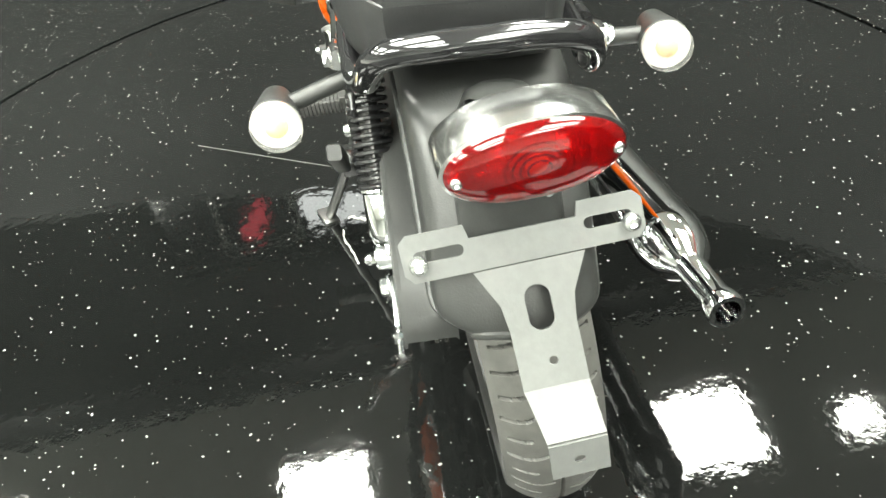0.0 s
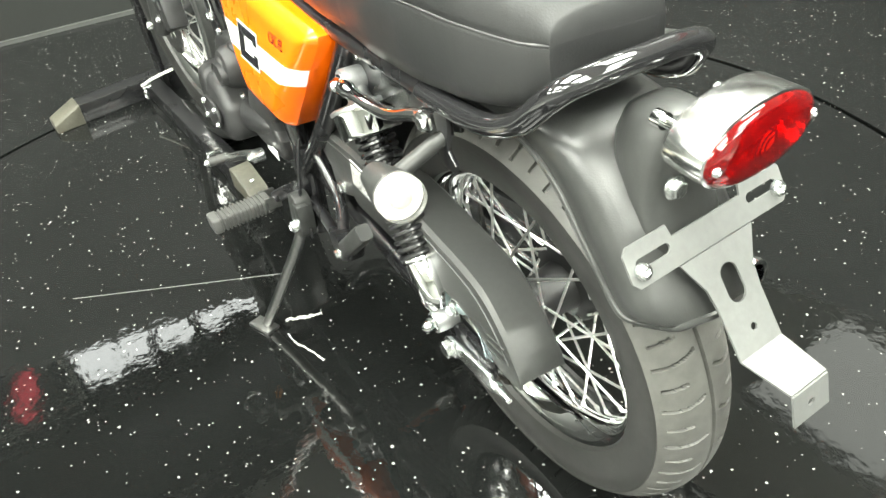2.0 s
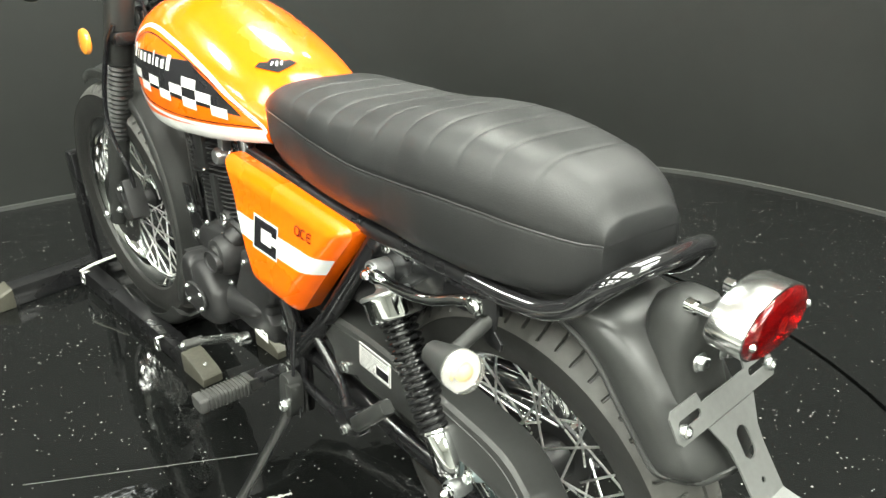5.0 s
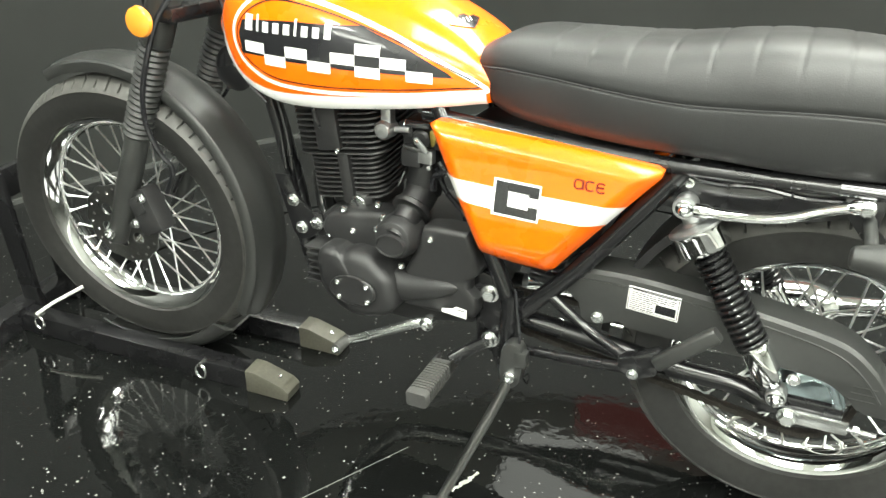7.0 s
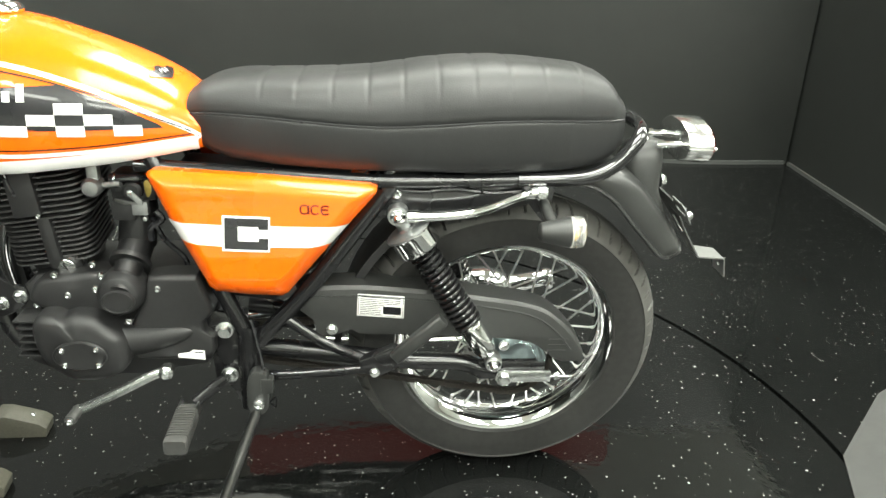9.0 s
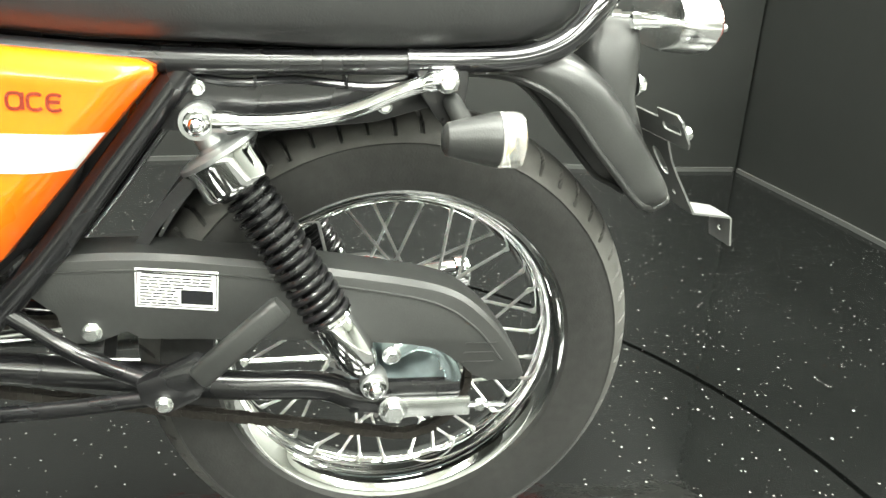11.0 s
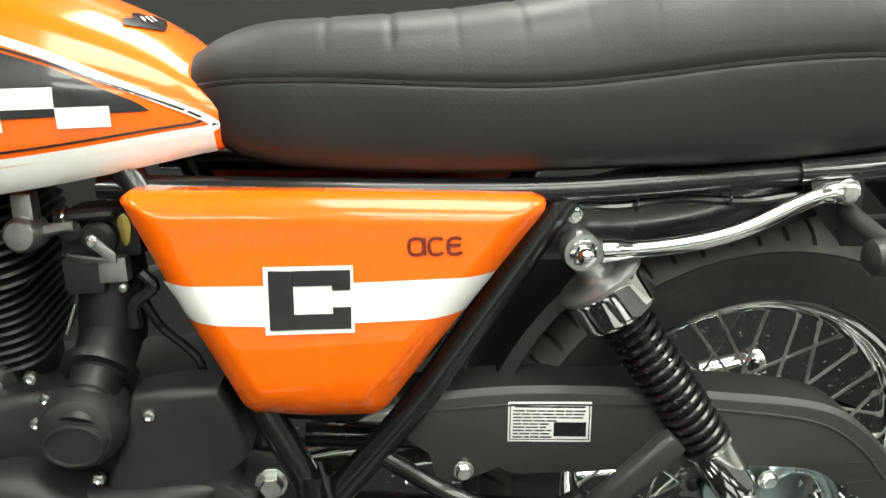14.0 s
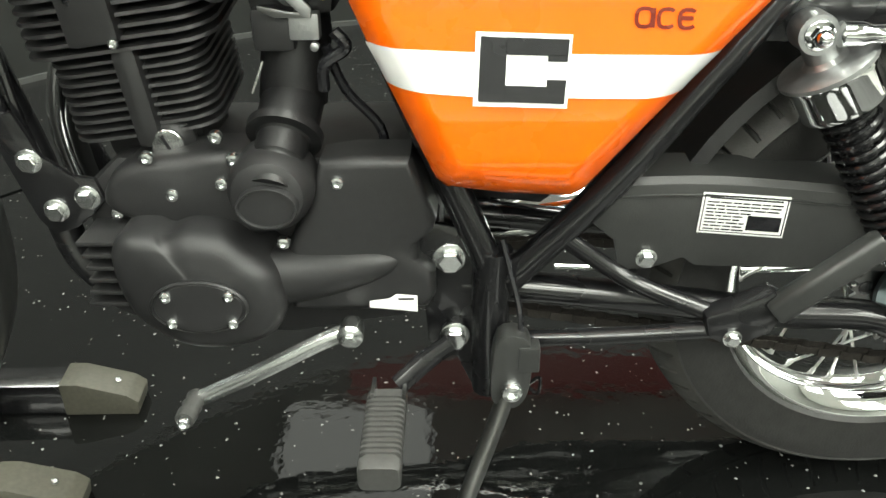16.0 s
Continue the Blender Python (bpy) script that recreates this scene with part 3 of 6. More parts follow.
def wheel(name, at, R, rim, half, hub_r, hub_w, grooves, spokes, label):
    """Wire wheel: hub, chrome rim, laced spokes with nipples, tyre, valve."""
    bm = bmesh.new()
    hw = hub_w
    lathe(bm, [(0.012, -hw - 0.02), (0.03, -hw - 0.02), (0.034, -hw), (hub_r, -hw), (hub_r, -hw + 0.007), (hub_r * 0.62, -hw + 0.014), (hub_r * 0.55, 0), (hub_r * 0.62, hw - 0.014), (hub_r, hw - 0.007), (hub_r, hw), (0.034, hw), (0.03, hw + 0.02), (0.012, hw + 0.02)], 40, AXES["y"])
    w = part(name, bm, ENGINE, bike, label)
    w.matrix_local = at
    part("tyre", tyre_mesh(R, rim, half, 1400, grooves), (RUBBER, TREAD), w, "black road tyre with dusty grey tread and darker sidewall", 25)
    bm = bmesh.new()
    h = half * 0.82
    lathe(bm, [(rim + 0.006, -h), (rim + 0.008, -h + 0.003), (rim - 0.004, -h + 0.006), (rim - 0.012, -h + 0.012), (rim - 0.02, -h * 0.55), (rim - 0.027, -h * 0.3), (rim - 0.03, 0), (rim - 0.027, h * 0.3), (rim - 0.02, h * 0.55), (rim - 0.012, h - 0.012), (rim - 0.004, h - 0.006), (rim + 0.008, h - 0.003), (rim + 0.006, h), (rim - 0.002, h * 0.5), (rim - 0.01, 0), (rim - 0.002, -h * 0.5), (rim + 0.006, -h)], 96, AXES["y"], caps=False)
    part("rim", bm, CHROME, w, "polished chrome wheel rim")
    L = rim - 0.024
    nip = None
    for k in range(spokes):
        side = -1 if k % 2 == 0 else 1
        lead = 1 if (k // 2) % 2 == 0 else -1
        a = k * 2 * math.pi / spokes
        b = a + lead * radians(62)
        p = Vector((L * math.cos(a), -side * 0.004, L * math.sin(a)))
        q = Vector((hub_r * 0.9 * math.cos(b), side * (hub_w + (0.003 if lead > 0 else -0.009)), hub_r * 0.9 * math.sin(b)))
        d = (p - q).length
        if nip is None:
            sm = bmesh.new()
            lathe(sm, [(0.002, 0), (0.002, 1 - 0.06), (0.0032, 1 - 0.058), (0.0032, 1.0)], 7)
            nip = finish("spoke", sm, SPOKE)
        m = aim(q, p) @ Matrix.Diagonal((1, 1, d, 1))
        share("spoke", nip, w, m)
    return w


rear = wheel("rear_wheel", REAR_AXLE, 0.309, 0.218, 0.061, 0.062, 0.045, 30, 36, "rear wire wheel with black hub")
front = wheel("front_wheel", FRONT_AXLE, 0.313, 0.232, 0.046, 0.045, 0.035, 32, 36, "front wire wheel with black hub")

# rear sprocket and chain
bm = bmesh.new()
n = 40
poly = []
for k in range(n * 4):
    a = k * 2 * math.pi / (n * 4)
    r = (0.083, 0.083, 0.077, 0.077)[k % 4]
    poly.append((r * math.cos(a), r * math.sin(a)))
prism(bm, poly, -0.004, 0.0)
sprocket = part("sprocket", bm, STEEL, rear, "toothed steel rear sprocket")
sprocket.location = (0, -0.058, 0)
bm = bmesh.new()
lathe(bm, [(0.045, 0), (0.06, 0.004), (0.06, 0.012), (0.03, 0.02), (0, 0.02)], 32, Matrix.Translation((0, -0.062, 0)) @ LEFT)
part("carrier", bm, BLUEZINC, rear, "zinc sprocket carrier")
for k in range(5):
    a = k * 2 * math.pi / 5
    bolt(rear, (0.05 * math.cos(a), -0.07, 0.05 * math.sin(a)), 0.006)

bm = bmesh.new()
fs = Vector((-0.455, -0.064, 0.335))
rs = Vector((RA[0], -0.064, RA[2]))
rr, fr = 0.083, 0.032
d = rs - fs
base = math.atan2(d.z, d.x)
off = math.acos((rr - fr) / d.length)
P = []
for k in range(25):
    a = base + off + (2 * math.pi - 2 * off) * k / 24
    P.append(fs + Vector((fr * math.cos(a), 0, fr * math.sin(a))))
for k in range(41):
    a = base - off + (2 * off) * k / 40
    P.append(rs + Vector((rr * math.cos(a), 0, rr * math.sin(a))))
P.append(P[0])
pos, acc, pitch = [], 0.0, 0.0127
for a, b in zip(P, P[1:]):
    seg = (b - a).length
    while acc <= seg:
        pos.append(a + (b - a) * (acc / seg))
        acc += pitch
    acc -= seg
for k, (a, b) in enumerate(zip(pos, pos[1:] + pos[:1])):
    ang = math.atan2((b - a).z, (b - a).x)
    yy = 0.0075 if k % 2 else 0.0052
    for s in (-1, 1):
        block(bm, (a + b) / 2 + Vector((0, s * yy, 0)), (0.0165, 0.0016, 0.0095), 0, Matrix.Rotation(-ang, 4, "Y"))
part("chain", bm, CHAIN, bike, "oiled drive chain")

# frame
frame_tubes = part("frame", tube([(-1.02, -0.02, 0.84), (-0.93, -0.035, 0.70), (-0.862, -0.045, 0.48), (-0.84, -0.06, 0.4), (-0.824, -0.065, 0.352), (-0.79, -0.068, 0.32), (-0.74, -0.07, 0.31), (-0.6, -0.05, 0.318), (-0.42, -0.05, 0.33)], 0.0165, 14), FRAME, bike, "gloss black tubular steel frame")
for nm, pts, r in (
        ("front_strut", [(-0.535, -0.105, 0.70), (-0.513, -0.11, 0.655), (-0.458, -0.112, 0.52), (-0.392, -0.112, 0.368), (-0.383, -0.112, 0.33)], 0.0155),
        ("rear_strut", [(-0.128, -0.108, 0.652), (-0.20, -0.11, 0.556), (-0.279, -0.112, 0.453), (-0.372, -0.112, 0.352)], 0.0155),
        ("pivot_tube", [(-0.388, -0.11, 0.385), (-0.39, -0.11, 0.30), (-0.388, -0.11, 0.215)], 0.02),
        ("brace_upper", [(-0.325, -0.115, 0.404), (-0.25, -0.118, 0.352), (-0.168, -0.15, 0.33)], 0.0095),
        ("brace_lower", [(-0.37, -0.118, 0.283), (-0.27, -0.135, 0.297), (-0.16, -0.155, 0.318)], 0.009),
        ("seat_rail", [(-0.56, -0.105, 0.684), (-0.35, -0.112, 0.67), (-0.134, -0.115, 0.659), (0.05, -0.116, 0.662), (0.13, -0.118, 0.664)], 0.0125),
        ("far_strut", [(-0.535, 0.105, 0.70), (-0.458, 0.112, 0.52), (-0.383, 0.112, 0.33)], 0.0155),
        ("far_rear_strut", [(-0.128, 0.108, 0.652), (-0.279, 0.112, 0.453), (-0.372, 0.112, 0.352)], 0.0155),
        ("far_seat_rail", [(-0.56, 0.105, 0.684), (-0.134, 0.115, 0.659), (0.13, 0.118, 0.664)], 0.0125),
        ("far_down_tube", [(-0.862, 0.045, 0.48), (-0.84, 0.06, 0.4), (-0.79, 0.068, 0.32), (-0.74, 0.07, 0.31), (-0.42, 0.05, 0.33)], 0.0165),
        ("backbone", [(-1.02, 0, 0.85), (-0.8, 0, 0.76), (-0.56, 0, 0.70)], 0.022)):
    part(nm, tube(pts, r, 14), FRAME, frame_tubes)
bm = bmesh.new()
prism(bm, [(-0.47, 0.415), (-0.40, 0.40), (-0.372, 0.36), (-0.374, 0.22), (-0.405, 0.205), (-0.425, 0.25), (-0.455, 0.27), (-0.46, 0.34)], -0.104, -0.094, 0.003)
part("pivot_plate", bm, FRAME, frame_tubes)
bm = bmesh.new()
prism(bm, [(-0.882, 0.52), (-0.85, 0.522), (-0.832, 0.478), (-0.806, 0.457), (-0.783, 0.453), (-0.776, 0.43), (-0.79, 0.415), (-0.81, 0.4), (-0.835, 0.392), (-0.848, 0.41)], -0.09, -0.083, 0.002)
part("engine_plate", bm, FRAME, frame_tubes)
bm = bmesh.new()
prism(bm, [(-0.20, 0.646), (-0.12, 0.652), (0.12, 0.656), (0.13, 0.62), (0.06, 0.60), (-0.09, 0.585), (-0.16, 0.59)], -0.104, -0.098, 0.002)
part("side_plate", bm, FRAME, frame_tubes)
bm = bmesh.new()
prism(bm, [(-0.185, 0.308), (-0.16, 0.318), (-0.125, 0.335), (-0.105, 0.325), (-0.12, 0.29), (-0.155, 0.272), (-0.18, 0.285)], -0.167, -0.142, 0.004)
for v in bm.verts:
    v.co.z += 0.03
part("peg_bracket", bm, FRAME, frame_tubes)
bolt(frame_tubes, (-0.432, -0.104, 0.372), 0.0125)
bm = bmesh.new()
lathe(bm, [(0.014, -0.01), (0.014, 0.03), (0.011, 0.032)], 16, Matrix.Translation((-0.427, -0.08, 0.284)) @ LEFT)
part("peg_boss", bm, FRAME, frame_tubes)
bolt(frame_tubes, (-0.427, -0.111, 0.283), 0.012)
for x, z, y in ((-0.843, 0.473, -0.09), (-0.827, 0.42, -0.09), (-0.793, 0.434, -0.09)):
    bolt(frame_tubes, (x, y, z), 0.0095)
bolt(frame_tubes, (-0.157, -0.167, 0.315), 0.007)

# passenger peg, folded up
def ribbed(bm, m, sx, sy, stations):
    """A moulded rubber block along z whose section swells and shrinks."""
    rings = []
    for z, f in stations:
        row = []
        for q in range(4):
            gx, gy = ((1, 1), (-1, 1), (-1, -1), (1, -1))[q]
            for k in range(4):
                a = math.pi / 2 * (q + k / 3)
                row.append(bm.verts.new(m @ Vector(((gx * (sx / 2 - 0.006) + 0.006 * math.cos(a)) * f, (gy * (sy / 2 - 0.006) + 0.006 * math.sin(a)) * f, z))))
        rings.append(row)
    for A, B in zip(rings, rings[1:]):
        for k in range(16):
            bm.faces.new((A[k], A[(k + 1) % 16], B[(k + 1) % 16], B[k]))
    bm.faces.new(rings[0][::-1])
    bm.faces.new(rings[-1])
    bmesh.ops.recalc_face_normals(bm, faces=bm.faces)


bm = bmesh.new()
m = aim((-0.124, -0.166, 0.342), (-0.026, -0.17, 0.43))
ribbed(bm, m, 0.023, 0.026, [(0.003, 0.85), (0.007, 1.0), (0.05, 0.97), (0.114, 1.0), (0.12, 0.85)])
part("passenger_peg", bm, SATIN, bike, "black rubber passenger peg, folded up")

# swingarm, chain guard and its sticker
bm = tube([(-0.42, -0.088, 0.335), (-0.25, -0.09, 0.318), (-0.1, -0.092, 0.300), (0.0, -0.095, 0.297), (0.05, -0.098, 0.283), (0.12, -0.098, 0.275)], 0.017, 14)
block(bm, (0.1, -0.105, 0.287), (0.13, 0.014, 0.04), 0.006)
swing = part("swingarm", bm, FRAME, bike, "gloss black tubular swingarm")
part("far_arm", tube([(-0.42, 0.088, 0.335), (-0.1, 0.092, 0.30), (0.15, 0.098, 0.285)], 0.017, 12), FRAME, swing)
GUARD = smooth2([(-0.30, 0.452), (-0.184, 0.455), (-0.07, 0.446), (0.04, 0.432), (0.14, 0.413), (0.19, 0.38), (0.226, 0.335), (0.238, 0.312)], 6) + [(0.232, 0.305), (0.195, 0.305), (0.178, 0.312)] + smooth2([(0.165, 0.325), (0.125, 0.348), (0.041, 0.357), (-0.07, 0.362), (-0.186, 0.366)], 4) + [(-0.2, 0.375), (-0.235, 0.362), (-0.262, 0.362), (-0.27, 0.395), (-0.30, 0.42)]
bm = bmesh.new()
prism(bm, GUARD, -0.112, -0.108, 0.0012)
TOPG = smooth2([(-0.30, 0.452), (-0.184, 0.455), (-0.07, 0.446), (0.04, 0.432), (0.14, 0.413), (0.19, 0.38), (0.226, 0.335), (0.236, 0.312)], 6)
prev = None
for x, z in TOPG:
    row = [bm.verts.new((x, y, zz)) for y, zz in ((-0.112, z - 0.001), (-0.106, z + 0.006), (-0.05, z + 0.008), (-0.046, z + 0.003))]
    if prev:
        for k in range(3):
            bm.faces.new((prev[k], row[k], row[k + 1], prev[k + 1]))
    prev = row
for k in range(3):
    block(bm, (0.185 - k * 0.001, -0.1125, 0.352 - k * 0.0115), (0.035, 0.002, 0.0018), 0)
guard = part("chain_guard", bm, SATIN, bike, "satin black plastic chain guard")
bolt(guard, (-0.236, -0.112, 0.375), 0.008)
bm = bmesh.new()
prism(bm, [(-0.19, 0.404), (-0.105, 0.397), (-0.103, 0.441), (-0.188, 0.447)], -0.1132, -0.1122, 0.0004)
sticker = part("sticker", bm, WHITE, guard, "white warning sticker with unreadable print")
bm = bmesh.new()
def on_label(u, v):
    return Vector((-0.19 + 0.085 * u + 0.002 * v, -0.1136, 0.404 - 0.007 * u + 0.0435 * v))
def label_quad(bm, u0, v0, u1, v1):
    bm.faces.new([bm.verts.new(on_label(u, v)) for u, v in ((u0, v0), (u1, v0), (u1, v1), (u0, v1))])
for u0, v0, u1, v1 in ((0.02, 0.05, 0.98, 0.07), (0.02, 0.93, 0.98, 0.95), (0.02, 0.05, 0.032, 0.95), (0.968, 0.05, 0.98, 0.95), (0.08, 0.86, 0.92, 0.9)):
    label_quad(bm, u0, v0, u1, v1)
for k in range(9):
    u = 0.96 if k < 3 else (0.6, 0.5, 0.46, 0.52, 0.5, 0.55)[k - 3]
    a = 0.06
    while a < u - 0.05:
        b = min(a + 0.06 + 0.09 * random.random(), u)
        label_quad(bm, a, 0.76 - k * 0.082, b, 0.795 - k * 0.082)
        a = b + 0.015
label_quad(bm, 0.55, 0.14, 0.94, 0.5)
part("print", bm, INK, sticker, "rows of unreadable black print")

# chain adjuster and axle nut
bm = bmesh.new()
block(bm, (0.125, -0.117, 0.277), (0.1, 0.008, 0.024), 0.003)
adj = part("chain_adjuster", bm, ZINC, bike, "zinc chain adjuster with threaded end")
bolt(adj, (0.085, -0.121, 0.277), 0.0125)
part("adjuster_stud", tube([(0.17, -0.117, 0.277), (0.215, -0.117, 0.276)], 0.004, 8, 1), ZINC, adj)
bm = bmesh.new()
lathe(bm, [(0.008, 0), (0.008, 0.008), (0.004, 0.009)], 6, Matrix.Translation((0.182, -0.117, 0.2765)) @ AXES["x"])
part("adjuster_nut", bm, ZINC, adj)
bm = tube([(0.09, -0.118, 0.343), (0.112, -0.118, 0.352), (0.14, -0.118, 0.342), (0.155, -0.118, 0.31), (0.15, -0.118, 0.285)], 0.0095, 10, 6, flat=1.0)
for v in bm.verts:
    v.co.y = -0.108 + (v.co.y + 0.118) * 0.35
part("axle_hook", bm, BLUEZINC, adj, "curved blue zinc axle plate")
bolt(adj, (0.083, -0.112, 0.34), 0.008)


def shock(side):
    """Rear damper: chrome cup, black spring, chrome lower body, eyes with bolts."""
    y = side * 0.117
    a, b = Vector((-0.116, y, 0.601)), Vector((0.063, y, 0.311))
    L = (b - a).length
    m = aim(a, b) @ Matrix.Diagonal((1.28, 1.28, 1, 1))
    bm = bmesh.new()
    lathe(bm, [(0.033, 0.036), (0.0335, 0.04), (0.0325, 0.044), (0.0325, 0.07), (0.031, 0.075), (0.022, 0.075)], 36, m)
    s = part("shock_absorber", bm, CHROME, bike, "chrome and black coil-over rear shock absorber")
    bm = bmesh.new()
    lathe(bm, [(0.012, 0.01), (0.0125, 0.026), (0.016, 0.03), (0.031, 0.0315), (0.0345, 0.034), (0.0345, 0.038), (0.032, 0.04)], 36, m)
    part("top_flange", bm, CARB, s, "pale cast flange on the damper top")
    coil = []
    turns, z0, z1 = 16, 0.072, L * 0.735
    for k in range(turns * 14 + 1):
        t = k / (turns * 14)
        an = t * turns * 2 * math.pi
        coil.append(m @ Vector((0.0188 * math.cos(an), 0.0188 * math.sin(an), z0 + (z1 - z0) * t)))
    part("spring", sweep(bmesh.new(), coil, 0.0037, 8), FRAME, s, "gloss black coil spring")
    bm = bmesh.new()
    lathe(bm, [(0.011, 0.07), (0.011, L * 0.74)], 16, m)
    part("rod", bm, FRAME, s)
    bm = bmesh.new()
    lathe(bm, [(0.021, L * 0.725), (0.0215, L * 0.735), (0.0175, L * 0.745), (0.018, L * 0.75), (0.018, L * 0.9), (0.015, L * 0.93), (0.012, L * 0.95)], 28, m)
    part("lower_body", bm, CHROME, s, "chrome lower damper body")
    for p, r in ((a, 0.0185), (b, 0.016)):
        bm = bmesh.new()
        lathe(bm, [(r * 0.5, -0.016), (r * 0.95, -0.016), (r, -0.012), (r, 0.012), (r * 0.95, 0.016), (r * 0.5, 0.016)], 28, Matrix.Translation(p) @ AXES["y"])
        eye = part("eye", bm, CARB if side < 0 else CHROME, s)
        share("acorn_nut", ACORN, eye, Matrix.Translation(p + Vector((0, side * 0.016, 0))) @ (LEFT if side < 0 else LEFT.inverted()) @ Matrix.Scale(0.0095, 4))
        if p is a:
            bm = bmesh.new()
            lathe(bm, [(0.013, 0), (0.013, 0.036)], 16, Matrix.Translation(p + Vector((0, side * 0.012, 0))) @ (LEFT.inverted() if side < 0 else LEFT))
            part("spacer", bm, FRAME, s)
    return s


shock(-1)
shock(1)

# bent chrome stay from shock mount to seat rail
def stay(side):
    y = side * 0.137
    pts = smooth_path([(-0.10, y, 0.603), (-0.05, y, 0.603), (0.0, y, 0.608), (0.04, y, 0.618), (0.08, y, 0.635), (0.112, y, 0.645), (0.138, y, 0.648)], 6)
    n = len(pts)
    bm = sweep(bmesh.new(), pts, [0.0095 if 0.08 < i / n < 0.8 else 0.0125 for i in range(n)], 12, flat=0.9)
    s = part("fender_stay", bm, CHROME, bike, "bent chrome stay bar")
    bolt(s, (0.128, y + side * 0.006, 0.647), 0.009, 0, LEFT if side < 0 else LEFT.inverted())
    return s


stay(-1)
stay(1)
bm = bmesh.new()
prism(bm, [(0.095, 0.672), (0.15, 0.672), (0.152, 0.645), (0.148, 0.615), (0.162, 0.602), (0.16, 0.59), (0.135, 0.592), (0.118, 0.612), (0.105, 0.63)], -0.132, -0.126, 0.002)
part("stay_bracket", bm, FRAME, bike)

# exhaust, far side
bm = bmesh.new()
a, b = Vector((-0.44, 0.2, 0.25)), Vector((0.238, 0.281, 0.312))
L = (b - a).length
lathe(bm, [(0.02, 0.0), (0.024, 0.04), (0.046, 0.13), (0.05, 0.2), (0.05, L - 0.172), (0.049, L - 0.157), (0.039, L - 0.122), (0.025, L - 0.104), (0.0205, L - 0.097), (0.0205, L - 0.022), (0.025, L - 0.02), (0.026, L - 0.004), (0.024, L), (0.017, L), (0.0165, L - 0.05)], 40, aim(a, b))
sil = part("exhaust", bm, CHROME, bike, "chrome exhaust silencer with narrow outlet pipe")
# black disc inside the outlet, painted for the dark of the pipe's depth
bm = bmesh.new()
lathe(bm, [(0.0163, L - 0.045), (0, L - 0.045)], 20, aim(a, b))
part("bore_dark", bm, INK, sil)
part("header_pipe", tube([(-0.44, 0.2, 0.252), (-0.58, 0.17, 0.235), (-0.74, 0.12, 0.23), (-0.83, 0.06, 0.33), (-0.86, 0.04, 0.46), (-0.83, 0.03, 0.56), (-0.79, 0.02, 0.60)], 0.019, 14), CHROME, sil)

# seat
SEAT_TOP = [(-0.468, 0.80), (-0.45, 0.812), (-0.42, 0.82), (-0.39, 0.822), (-0.30, 0.823), (-0.21, 0.826), (-0.15, 0.831), (-0.08, 0.842), (-0.02, 0.849), (0.05, 0.852), (0.12, 0.849), (0.2, 0.842), (0.24, 0.83), (0.265, 0.808), (0.275, 0.784)]
SEAT_SEAM = [(-0.468, 0.768), (-0.436, 0.774), (-0.347, 0.771), (-0.249, 0.763), (-0.18, 0.758), (-0.12, 0.757), (-0.05, 0.761), (0.016, 0.767), (0.09, 0.77), (0.155, 0.769), (0.25, 0.764), (0.275, 0.763)]
SEAT_BOT = [(-0.468, 0.73), (-0.44, 0.705), (-0.40, 0.692), (-0.327, 0.684), (-0.216, 0.677), (0.0, 0.673), (0.106, 0.674), (0.2, 0.68), (0.24, 0.689), (0.265, 0.702), (0.275, 0.716)]
SEAT_W = [(-0.468, 0.096), (-0.44, 0.11), (-0.38, 0.122), (-0.28, 0.134), (-0.15, 0.14), (0.0, 0.138), (0.09, 0.129), (0.16, 0.115), (0.21, 0.101), (0.245, 0.089), (0.265, 0.078), (0.275, 0.064)]
RIBS = [-0.344 + 0.0592 * k for k in range(10)]


